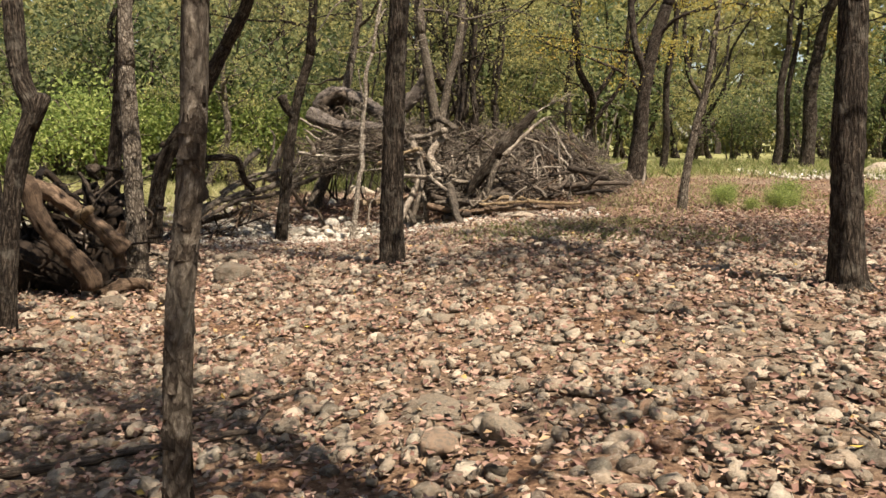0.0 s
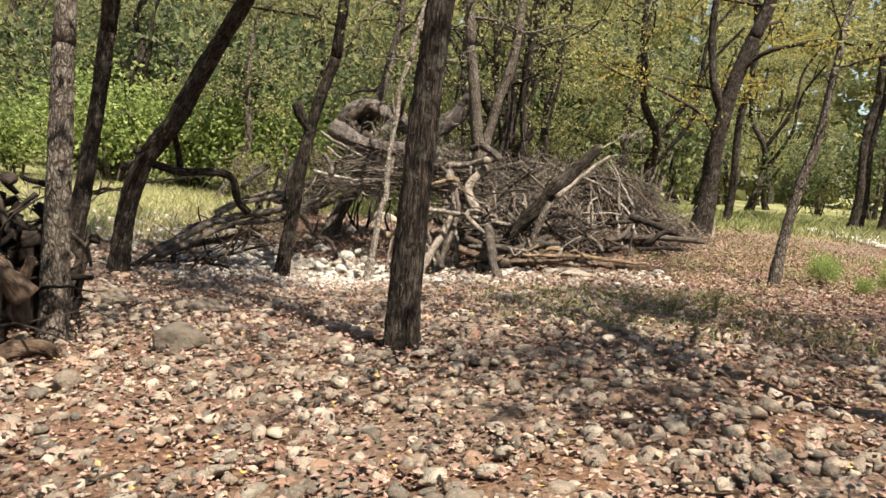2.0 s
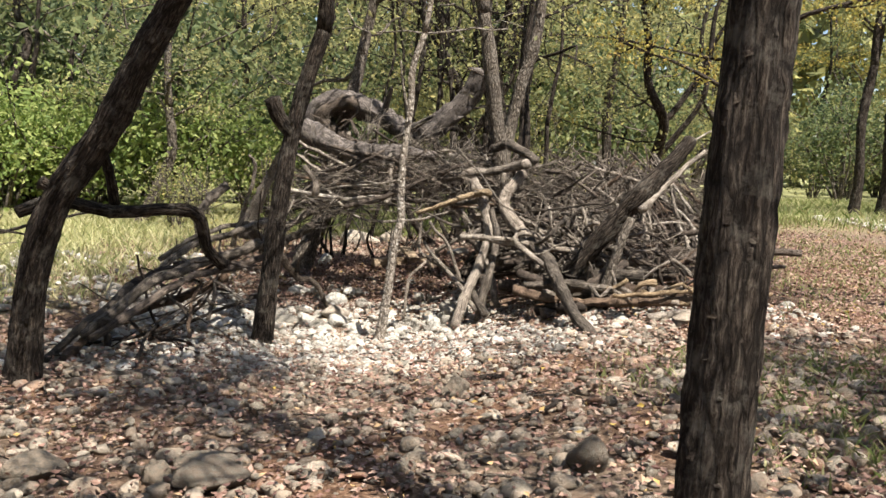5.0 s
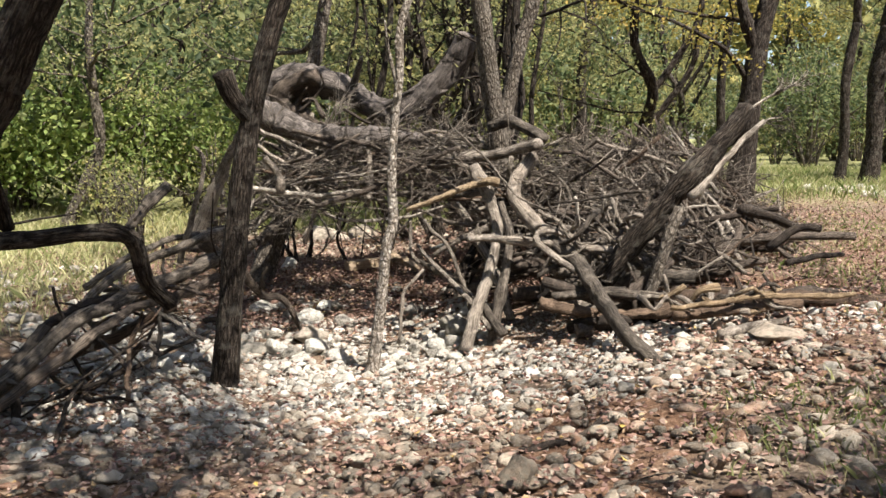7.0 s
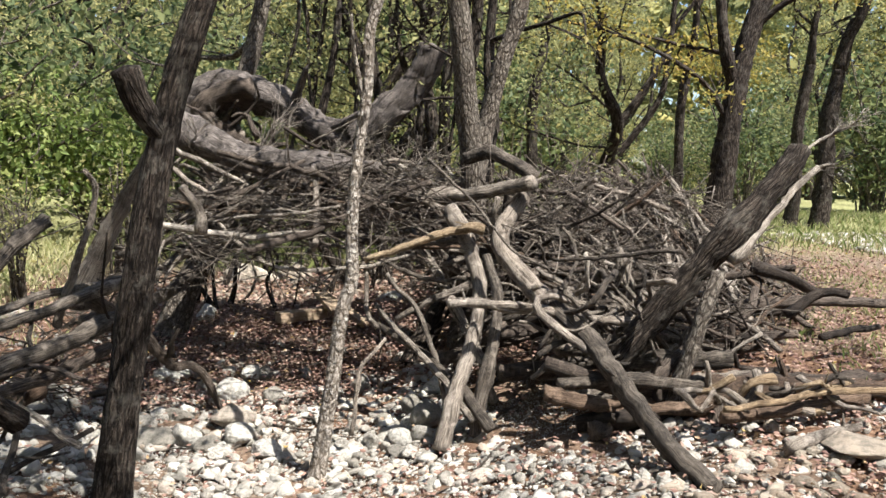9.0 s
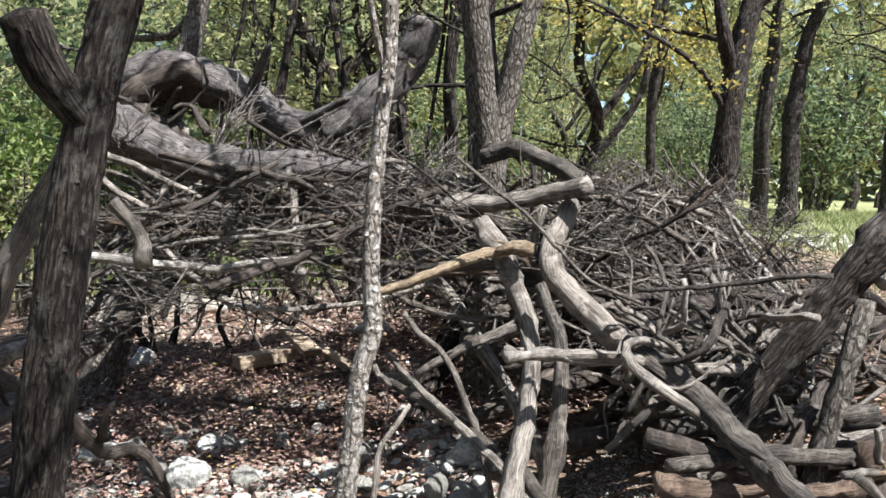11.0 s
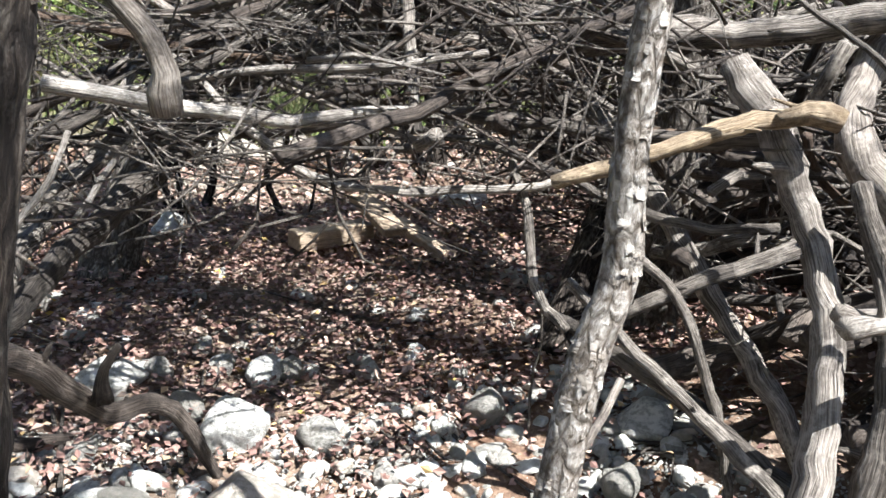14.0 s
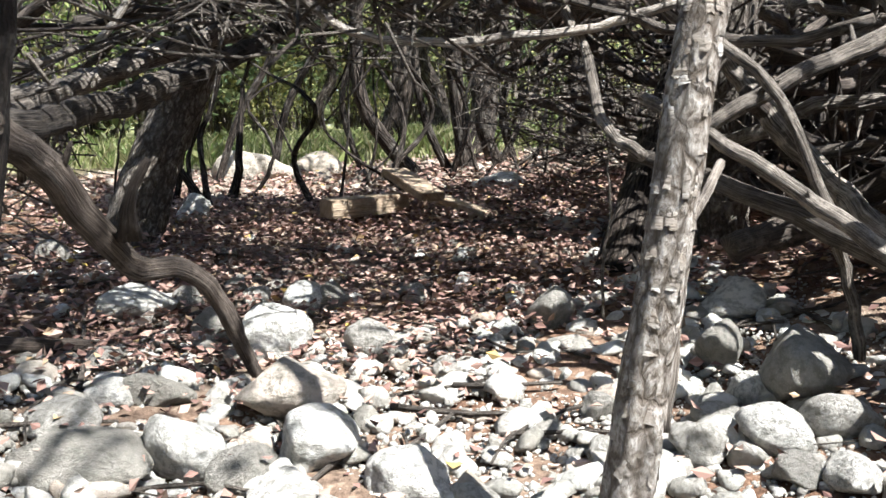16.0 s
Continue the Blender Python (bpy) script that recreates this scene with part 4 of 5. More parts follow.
for pts, r0, r1, mat, label in [
        ([(-4.2, 13.0, 0.1), (-3.85, 13.6, 0.45), (-3.63, 13.95, 0.55), (-3.45, 14.3, 0.62), (-3.2, 14.65, 0.67), (-2.95, 15.0, 0.75)], 0.05, 0.068, GREY, "thick drift log that slopes down to the gravel"),
        ([(-4.1, 12.9, 0.1), (-3.73, 13.4, 0.35), (-3.55, 13.78, 0.46), (-3.42, 14.15, 0.5), (-3.14, 14.53, 0.53), (-2.97, 14.9, 0.58)], 0.038, 0.045, DARK, "dark drift log low in the pile"),
        ([(-3.93, 14.4, 0.6), (-3.65, 14.67, 0.8), (-3.33, 14.93, 0.9), (-2.9, 15.2, 0.98)], 0.03, 0.028, GREY, "drift branch on the slope of the pile"),
        ([(-4.38, 12.6, -0.03), (-4.28, 13.0, 0.12), (-4.12, 13.4, 0.3), (-4.04, 13.8, 0.42)], 0.034, 0.05, GREY, "forked drift foot on the gravel"),
        ([(-4.06, 13.2, -0.04), (-4.16, 13.6, 0.16), (-4.05, 14.0, 0.42), (-3.66, 14.4, 0.54)], 0.038, 0.052, DARK, "bent dark drift branch on gravel"),
        ([(-3.89, 14.2, 0.5), (-3.63, 14.53, 0.72), (-3.22, 14.87, 0.86), (-2.9, 15.2, 0.95)], 0.042, 0.046, GREY, "drift branch on the slope of the pile"),
        ([(-4.26, 12.7, -0.05), (-4.2, 13.17, 0.1), (-4.1, 13.65, 0.15), (-3.76, 14.12, 0.23), (-3.29, 14.6, 0.4)], 0.04, 0.06, ROOT, "brown drift branch at the bottom of the slope"),
        ([(-3.15, 15.25, 0.85), (-2.96, 15.4, 0.65), (-2.89, 15.51, 0.59), (-2.82, 15.62, 0.5), (-2.73, 15.74, 0.34), (-2.63, 15.85, 0.22), (-2.52, 15.96, 0.2), (-2.42, 16.03, 0.08), (-2.34, 16.08, -0.12), (-2.28, 16.12, -0.28)], 0.058, 0.026, DARK, "curved dark log that dips into the cobbles"),
        ([(-2.67, 15.75, 0.32), (-2.65, 15.68, 0.46), (-2.6, 15.66, 0.54)], 0.03, 0.012, DARK, "broken stub on the curved log"),
        ([(-3.2, 15.3, 0.66), (-3.01, 15.6, 0.67), (-2.97, 16.2, 0.73), (-2.88, 16.8, 0.81), (-2.6, 17.4, 0.98), (-2.27, 18.0, 1.15)], 0.05, 0.06, GREY, "long log that leans on the shaggy trunk"),
        ([(-3.05, 15.4, 0.62), (-2.91, 15.7, 0.64), (-2.78, 16.32, 0.72), (-2.54, 16.95, 0.85), (-2.21, 17.57, 1.05), (-1.82, 18.2, 1.29)], 0.046, 0.062, GREY, "long scarred log that leans on the shaggy trunk"),
        ([(-3.0, 15.9, 0.78), (-2.87, 16.27, 0.86), (-2.65, 16.63, 0.97), (-2.36, 17.0, 1.09)], 0.014, 0.014, GREY, "straight pole in the side of the pile"),
        ([(-2.88, 15.5, 0.88), (-2.82, 15.53, 0.97), (-2.75, 15.57, 1.08), (-2.7, 15.6, 1.2)], 0.013, 0.009, PALE, "bleached stick that stands out above"),
        ([(-2.74, 15.9, 0.86), (-2.67, 15.95, 0.98), (-2.55, 16.0, 1.15)], 0.013, 0.009, PALE, "bleached stick that stands out above"),
        ([(-0.34, 16.4, 0.58), (-0.26, 16.23, 0.62), (-0.14, 16.07, 0.73), (0.1, 15.9, 0.75)], 0.036, 0.034, GREY, "bowed log under the pile"),
        ([(-3.3, 16.15, -0.08), (-3.18, 16.2, -0.07), (-3.03, 16.27, -0.1), (-2.88, 16.33, -0.14), (-2.76, 16.4, -0.18)], 0.034, 0.026, DARK, "dark log half sunk in the gravel"),
        ([(-1.06, 16.0, -0.1), (-1.06, 16.0, 0.2), (-1.04, 16.0, 0.33), (-1.06, 16.0, 0.49), (-1.05, 16.0, 0.62)], 0.007, 0.005, GREY, "thin grey root hanging down"),
        # two added logs, coloured dark to give the heart its shade
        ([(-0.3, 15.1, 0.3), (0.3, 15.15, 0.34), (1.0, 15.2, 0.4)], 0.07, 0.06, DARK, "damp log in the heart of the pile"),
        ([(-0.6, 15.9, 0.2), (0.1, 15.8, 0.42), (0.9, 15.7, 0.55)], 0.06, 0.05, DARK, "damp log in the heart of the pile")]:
    log(pts, r0 * 0.85, r1 * 0.85, mat, label, rough=0.2)

wad = tagged(new("root_wad"), "dark tangled root wad on top of the brush pile", "roots")
wad.location = (-2.2, 17.8, 1.6)
g = np.random.default_rng(66)
for k in range(34):
    p = np.array([g.uniform(-0.5, 0.5), g.uniform(-0.35, 0.4), g.uniform(-0.1, 0.55)])
    d = g.normal(0, 1, 3) * [1, 0.7, 0.8]
    d /= np.linalg.norm(d)
    q = p + d * g.uniform(0.25, 0.6)
    r = g.uniform(0.012, 0.05)
    v, f, u = tube([p, (p + q) / 2 + g.normal(0, 0.09, 3), q], r, r * 0.35, 8, 0.05, 0.2, 0, True, 640 + k, 0.2, 0.006)
    link_mesh("root", v, f, (DARK, GREY)[k % 3 == 0], wad, u)
def bare_branch(base, way, length, r, seed, label, mat=PALE, depth=3):
    """A dry branch that forks again and again into fine twigs."""
    g = np.random.default_rng(seed)
    thing = tagged(new("bare_branch"), label, "branch", group="bare branches of the pile")
    thing.location = base

    def grow(p, d, size, thick, level):
        d = d / np.linalg.norm(d)
        bend = g.normal(0, 0.12, 3)
        q = p + d * size * 0.5 + bend * size * 0.3
        e = p + (d + bend) * size
        name = ("twig", "twig", "twig_spray", "stem")[level]
        pieces = [tube([p, q, e], thick, max(0.0018, thick * 0.45), 5 if level < 2 else 7, 0.07, 0.1, 0, True, seed + level, 0.05, 0.004)]
        if level:
            for f in g.uniform(0.25, 1.0, 5 if level > 1 else 4):
                at = p + (e - p) * f
                pieces += grow(at, d + g.normal(0, 0.42, 3), size * g.uniform(0.4, 0.7), max(0.002, thick * 0.5), level - 1)
        if level >= depth - 1:
            v, f, u = joined(pieces)
            tagged(link_mesh(name, v, f, mat, thing, u), kind="stuff" if level < depth else "")
            return []
        return pieces

    grow(np.zeros(3), np.array(way, float), length, r, depth)
    return thing


bare_branch((-2.3, 17.2, 1.35), (0.5, 0.1, 0.75), 0.85, 0.02, 690, "pale bare branch with many fine twigs fanning upward")
for k, (p, d, l) in enumerate([((-2.2, 16.9, 1.4), (0.9, -0.1, 0.35), 0.7), ((-2.6, 16.6, 1.45), (0.6, -0.3, 0.1), 0.6), ((-2.9, 16.3, 1.35), (0.5, -0.2, -0.25), 0.6), ((-2.0, 16.5, 1.45), (-0.7, -0.3, 0.1), 0.6), ((-1.2, 16.6, 1.5), (0.6, -0.4, 0.3), 0.6),
                               ((-0.4, 16.2, 1.4), (0.7, -0.6, 0.1), 0.7), ((0.2, 15.9, 1.3), (0.8, -0.6, 0.0), 0.65), ((0.5, 15.7, 1.1), (0.6, -0.7, 0.2), 0.6), ((-1.6, 17.0, 1.6), (0.8, 0.0, 0.6), 0.55), ((1.0, 16.4, 1.3), (0.3, -0.6, 0.5), 0.6),
                               ((1.62, 14.45, 2.0), (0.7, 0.2, 0.45), 0.35), ((1.72, 14.47, 1.88), (0.8, 0.1, 0.3), 0.3), ((-2.4, 17.3, 1.5), (-0.3, -0.4, 0.6), 0.5), ((0.6, 17.2, 1.5), (0.2, -0.5, 0.6), 0.6)]):
    bare_branch(p, d, l, 0.013, 720 + k, ("pale bare branch with fine dry twigs", "grey bare branch with fine dry twigs")[k % 2], (PALE, GREY)[k % 2])

# uprooted stump beside the mottled tree: brown limbs over a dark mass of roots
stump = tagged(new("uprooted_stump"), "uprooted brown tree stump with a dark tangle of roots", "stump")
stump.location = (-3.5, 7.9, -0.02)
o = np.array(stump.location)


def stump_part(name, pts, r0, r1, mat, seed, label=""):
    v, f, u = tube([np.array(p) - o for p in pts], r0, r1, 16, 0.05, 0.26, 0, False, seed, 0.35, 0.008)
    return link_mesh(name, v, f, mat, stump, u, label)


stump_part("limb", [(-4.15, 7.95, 1.12), (-3.85, 8.0, 1.0), (-3.65, 8.0, 0.83), (-3.45, 8.0, 0.7), (-3.3, 8.0, 0.57), (-3.18, 8.05, 0.42)], 0.095, 0.08, ROOT, 501, "brown limb stripped of its bark")
stump_part("limb", [(-3.55, 7.95, 0.78), (-3.46, 7.9, 0.83), (-3.38, 7.84, 0.86)], 0.055, 0.04, TAN, 502, "sawn pale end of a limb")
stump_part("limb", [(-3.95, 7.6, 1.2), (-3.85, 7.6, 1.05), (-3.74, 7.6, 0.75), (-3.55, 7.6, 0.52), (-3.38, 7.6, 0.33), (-3.3, 7.6, 0.12)], 0.085, 0.1, ROOT, 503, "brown limb that curves down into the roots")
# solid black mass in place of the shaded hollow among the roots
stump_part("root_mass", [(-4.5, 8.1, 0.2), (-4.1, 8.2, 0.26), (-3.75, 8.15, 0.22), (-3.4, 8.0, 0.1)], 0.3, 0.13, EARTH_SHADE, 505, "black hollow mass of roots and earth")
g = np.random.default_rng(55)
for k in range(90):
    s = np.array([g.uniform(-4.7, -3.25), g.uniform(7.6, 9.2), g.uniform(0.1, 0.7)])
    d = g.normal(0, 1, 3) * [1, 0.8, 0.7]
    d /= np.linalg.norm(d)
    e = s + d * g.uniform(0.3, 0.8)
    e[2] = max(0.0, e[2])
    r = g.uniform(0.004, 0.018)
    stump_part("root", [s, (s + e) / 2 + g.normal(0, 0.08, 3), e], r, r * 0.3, EARTH_SHADE if k % 3 else DARK, 510 + k)
for k in range(70):
    c = np.array([(-3.62, 8.8, 0.8), (-4.1, 8.45, 0.7)][k % 2])
    a, h = g.uniform(0, 6.28), g.normal(0, 0.16, 3) * [1.2, 0.8, 1.1]
    s0 = c + h
    d = np.array([math.cos(a), math.sin(a) * 0.7, g.normal(0, 0.7)]) * g.uniform(0.1, 0.28)
    r = g.uniform(0.012, 0.05)
    stump_part("root", [s0 - d, s0 + g.normal(0, 0.06, 3), s0 + d], r, r * 0.4, (EARTH_SHADE, EARTH_SHADE, DARK)[k % 3], 800 + k)
# two more blackened masses that fill the hollow with painted shade
stump_part("root_mass", [(-3.7, 8.85, 0.1), (-3.65, 8.82, 0.45), (-3.6, 8.8, 0.8)], 0.2, 0.12, EARTH_SHADE, 508)
stump_part("root_mass", [(-4.25, 8.4, 0.1), (-4.15, 8.42, 0.45), (-4.1, 8.45, 0.75)], 0.22, 0.1, EARTH_SHADE, 509)
stump_part("root", [(-3.23, 8.1, 0.2), (-3.25, 8.15, 0.5), (-3.22, 8.2, 0.7)], 0.045, 0.03, ROOT, 590)
stump_part("root", [(-3.51, 9.3, 0.0), (-3.46, 9.35, 0.4), (-3.43, 9.4, 0.6)], 0.074, 0.04, DARK, 591)
stump_part("root", [(-3.3, 7.75, 0.02), (-3.1, 7.8, 0.12), (-2.98, 7.95, 0.1), (-2.9, 8.1, -0.02)], 0.06, 0.04, ROOT, 592)

# ---------------------------------------------------------------- sticks of the pile
def pile_top(x, y):
    """How high the heap of sticks reaches at a place."""
    a = 1.82 * math.exp(-((x + 1.3) / 2.0) ** 4) * math.exp(-((y - 16.9) / 1.75) ** 4)
    b = 1.5 * math.exp(-((x - 0.7) / 1.4) ** 4) * math.exp(-((y - 16.1 - 0.9 * x) / 1.15) ** 4)
    c = 0.72 * math.exp(-((x - 0.75) / 1.15) ** 4) * math.exp(-((y - 15.1) / 0.9) ** 4)
    d = 1.25 * math.exp(-((x - 2.1) / 1.6) ** 4) * math.exp(-((y - 18.2) / 1.5) ** 4)
    return max(a, b, c, d)


def pile_floor(x, y):
    """The hollow under the heap."""
    return 1.24 * math.exp(-((x + 1.85) / 1.35) ** 6) * math.exp(-((y - 16.8) / 2.6) ** 8)


g = np.random.default_rng(91)
made = 0
while made < 290:
    x, y = g.uniform(-3.9, 2.2), g.uniform(14.5, 18.8)
    hi, lo = pile_top(x, y), pile_floor(x, y)
    if hi < 0.2 or lo > hi:
        continue
    if x < -0.4 and g.random() < (0.7 if x < -2.5 else 0.45):
        continue
    z = float(ground_z(x, y)) + lo + (hi - lo) * g.random() ** 0.6
    a = g.normal(0, 1.0)
    length = g.uniform(0.5, 1.7)
    d = np.array([math.cos(a), math.sin(a) * 0.7, g.normal(-0.05, 0.42)]) * length * 0.5
    if x > 0.1:
        d = np.array([g.normal(-0.45, 0.5), g.normal(0.1, 0.4), g.uniform(0.1, 0.8)])
        d *= length * 0.5 / np.linalg.norm(d)
    r = g.uniform(0.008, 0.03) * (1.35 if g.random() < 0.2 else 1)
    p = np.array([x, y, z])
    ends = [p - d, p + g.normal(0, 0.07, 3), p + d]
    if any(q[2] < float(ground_z(q[0], q[1])) + 1.0 * pile_floor(q[0], q[1]) or q[2] > 0.35 + pile_top(x, y) + 0.1 or q[0] > 2.5 for q in ends):
        continue
    if min(q[1] for q in ends) < (15.75 if x < -0.4 else 15.45 if x < 0.35 else 14.75):
        continue
    made += 1
    log(ends, r, r * g.uniform(0.4, 0.9), (GREY, DARK, PALE, DARK, DARK, DARK, GREY, ROOT)[made % 8], ("grey stick", "dark damp stick", "bleached stick", "dark damp stick", "dark damp stick", "dark damp stick", "grey stick", "brown stick")[made % 8] + " tangled in the brush pile",
        name="stick", step=0.12, sides=7, category="stick", group="sticks of the brush pile", stubs=1 if made % 3 == 0 else 0, wander=0.014, fork=made % 2 == 0)

for k in range(40):
    s = g.random()
    p = np.array([-2.9 - 1.25 * s, 15.1 - 2.0 * s, 0]) + g.normal(0, 0.25, 3) * [0.7, 1, 0]
    p[2] = max(float(ground_z(p[0], p[1])) + 0.06, 0.95 - 0.95 * s + g.uniform(-0.35, 0.1))
    d = np.array([0.55, 0.8, 0.42]) * g.uniform(0.25, 0.65) + g.normal(0, 0.34, 3) * [1.2, 1, 0.5]
    q = p + d
    if max(q[0], p[0] - d[0]) > -2.85 or q[1] > 15.3:
        continue
    o = p - d
    o[2] = max(o[2], float(ground_z(o[0], o[1])) + 0.02)
    r = g.uniform(0.008, 0.022)
    log([o, p + g.normal(0, 0.04, 3), q], r, r * 0.7, (DARK, DARK, GREY, ROOT)[k % 4], ("dark damp", "dark damp", "grey", "brown")[k % 4] + " stick on the sloping side of the pile", name="stick", step=0.1, sides=8, category="stick", group="sticks of the brush pile", wander=0.012, fork=k % 3 == 0)

for k in range(60):
    p = np.array([g.uniform(0.0, 1.25), g.uniform(14.5, 15.3), 0])
    p[2] = g.uniform(0.4, 1.15 - 0.3 * max(0, p[0] - 0.4))
    d = g.normal(0, 1, 3) * [1, 0.6, 0.6]
    d *= g.uniform(0.15, 0.4) / np.linalg.norm(d)
    r = g.uniform(0.01, 0.026)
    log([p - d, p - d * 0.3 + g.normal(0, 0.07, 3), p + d * 0.4 + g.normal(0, 0.07, 3), p + d], r, r * 0.6, (PALE, GREY, GREY)[k % 3], ("bleached", "grey", "grey")[k % 3] + " crooked branch on the front of the pile", name="crooked_branch",
        step=0.06, sides=8, rough=0.2, category="branch", group="crooked branches of the pile", wander=0.012, fork=k % 2 == 0)

lobe = np.array([2.0, 18.3, 1.55])
for k in range(210):
    a = g.uniform(-2.75, 0.35)
    reach = g.uniform(0.75, 1.0)
    foot = np.array([lobe[0] + 2.15 * math.cos(a) * reach, lobe[1] + (2.9 if a < -0.5 else 1.6) * math.sin(a) * reach, 0])
    foot[2] = float(ground_z(foot[0], foot[1]))
    if foot[0] < 0.2:
        continue
    top = lobe + g.normal(0, 0.22, 3) * [1.6, 1.2, 0.6]
    u, w = sorted(g.uniform(0, 1.0, 2))
    w = min(1.0, max(w, u + 0.3))
    lift = np.array([0, 0, g.uniform(-0.15, 0.2)])
    p, q = foot + (top - foot) * u + lift * 0.4, foot + (top - foot) * w + lift
    q = q + g.normal(0, 0.16, 3)
    p[2] = max(p[2], float(ground_z(p[0], p[1])) + 0.02)
    r = g.uniform(0.009, 0.034)
    log([p, (p + q) / 2 + g.normal(0, 0.06, 3), q], r, r * g.uniform(0.4, 0.85), (GREY, DARK, PALE, DARK, ROOT)[k % 5], ("grey", "dark damp", "bleached", "dark damp", "brown")[k % 5] + " stick leaning up the broad end of the pile", name="stick", step=0.12, sides=7,
        category="stick", group="sticks of the brush pile", stubs=1 if k % 3 == 0 else 0, wander=0.014, fork=k % 2 == 0)
for k, (p, q, r) in enumerate([((4.25, 18.9, 0.4), (3.7, 18.8, 1.0), 0.05), ((4.45, 19.2, 0.4), (4.2, 19.1, 0.85), 0.045), ((4.6, 19.0, 0.42), (4.75, 19.3, 0.9), 0.035), ((3.2, 18.0, 0.7), (4.0, 18.1, 1.05), 0.03)]):
    log([p, (np.array(p) + q) / 2 + [0.03, 0, 0.04], q], r, r * 0.5, PALE, "bleached splintered stub at the end of the pile", rough=0.3, stubs=1)
log([(1.2, 17.6, 1.66), (1.9, 17.75, 1.6), (2.69, 17.84, 1.57)], 0.04, 0.028, GREY, W + "level branch that juts from the broad end", stubs=2)
log([(0.85, 14.18, 0.4), (1.5, 14.16, 0.38), (2.2, 14.12, 0.34), (2.85, 14.1, 0.29)], 0.085, 0.075, ROOT, "long brown split log along the foot of the pile", rough=0.28, stubs=1)
log([(0.6, 14.4, 0.3), (1.5, 14.5, 0.36), (2.6, 14.6, 0.33), (3.1, 14.7, 0.33)], 0.06, 0.05, DARK, "dark rotten log behind the long brown log", rough=0.3, stubs=2)

# filler logs: the shade of the pile's inside is put into their dark colour
heart = 0
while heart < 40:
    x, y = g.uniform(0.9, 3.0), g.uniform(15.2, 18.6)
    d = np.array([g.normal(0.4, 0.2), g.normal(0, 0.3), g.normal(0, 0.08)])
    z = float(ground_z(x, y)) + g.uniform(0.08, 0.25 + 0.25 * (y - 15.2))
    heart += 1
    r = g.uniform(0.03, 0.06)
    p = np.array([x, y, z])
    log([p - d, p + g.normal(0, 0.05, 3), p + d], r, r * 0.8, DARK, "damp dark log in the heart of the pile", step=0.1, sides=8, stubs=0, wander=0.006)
# more dark filler to shade the gaps low in the pile
heart = 0
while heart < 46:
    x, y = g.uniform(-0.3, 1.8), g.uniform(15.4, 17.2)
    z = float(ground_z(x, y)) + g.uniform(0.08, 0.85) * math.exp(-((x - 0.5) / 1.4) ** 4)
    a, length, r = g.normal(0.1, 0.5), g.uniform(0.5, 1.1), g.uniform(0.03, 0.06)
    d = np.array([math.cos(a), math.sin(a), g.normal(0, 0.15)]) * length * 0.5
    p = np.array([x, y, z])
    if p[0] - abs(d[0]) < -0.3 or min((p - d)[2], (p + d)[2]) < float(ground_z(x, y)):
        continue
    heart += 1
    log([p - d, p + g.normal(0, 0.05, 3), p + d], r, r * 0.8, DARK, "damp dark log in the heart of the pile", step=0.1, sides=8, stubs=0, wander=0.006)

twigs = []
while len(twigs) < 3600:
    x, y = g.uniform(-3.9, 4.0), g.uniform(14.7, 19.6)
    hi, lo = pile_top(x, y), pile_floor(x, y)
    if hi < 0.15 or lo > hi:
        continue
    if x < -2.5 and g.random() < 0.5:
        continue
    lo *= g.uniform(0.72, 1.0)
    z = float(ground_z(x, y)) + lo + (hi - lo + 0.12) * g.random() ** 0.7
    p = np.array([x, y, z])
    d = g.normal(0, 1, 3) * [1, 0.7, 0.55]
    d *= g.uniform(0.12, 0.42) / np.linalg.norm(d)
    if p[1] - abs(d[1]) < (15.7 if x < -0.4 else 15.3 if x < 0.3 else 14.8) or z - abs(d[2]) < float(ground_z(x, y)) + 0.92 * lo:
        continue
    r = g.uniform(0.003, 0.008)
    twigs.append(tube([p - d, p + g.normal(0, 0.05, 3), p + d], r, r * 0.5, 5, 0.14, 0.1, 0, False, len(twigs), 0, 0.006))
for mat, some, label in [(DARK, [t for k, t in enumerate(twigs) if k % 5 > 2], "tangle of thin dark twigs all through the pile"), (GREY, [t for k, t in enumerate(twigs) if 0 < k % 5 <= 2], "tangle of thin grey twigs all through the pile"), (PALE, [t for k, t in enumerate(twigs) if k % 5 == 0], "tangle of thin bleached twigs all through the pile")]:
    v, f, u = joined(some)
    tagged(link_mesh("brush_twigs", v, f, mat, None, u), label, "twigs", kind="stuff")

far_sticks = sorted([o for o in bpy.data.objects if o.name.startswith("stick")], key=lambda o: o.location.y)[260:]
heap = {}
for o in far_sticks:
    me = o.data
    v, u = np.zeros(len(me.vertices) * 3), np.zeros(len(me.loops) * 2)
    me.vertices.foreach_get("co", v)
    me.uv_layers[0].data.foreach_get("uv", u)
    heap.setdefault(me.materials[0].name, []).append((v.reshape(-1, 3) + np.array(o.location), [list(p.vertices) for p in me.polygons], u.reshape(-1, 2)))
    bpy.data.objects.remove(o)
    bpy.data.meshes.remove(me)
for mat_name, pieces in heap.items():
    v, f, u = joined(pieces)
    tagged(link_mesh("brush_sticks", v, f, bpy.data.materials[mat_name], None, u), "sticks of " + mat_name + " deep in the pile", "sticks", kind="stuff")

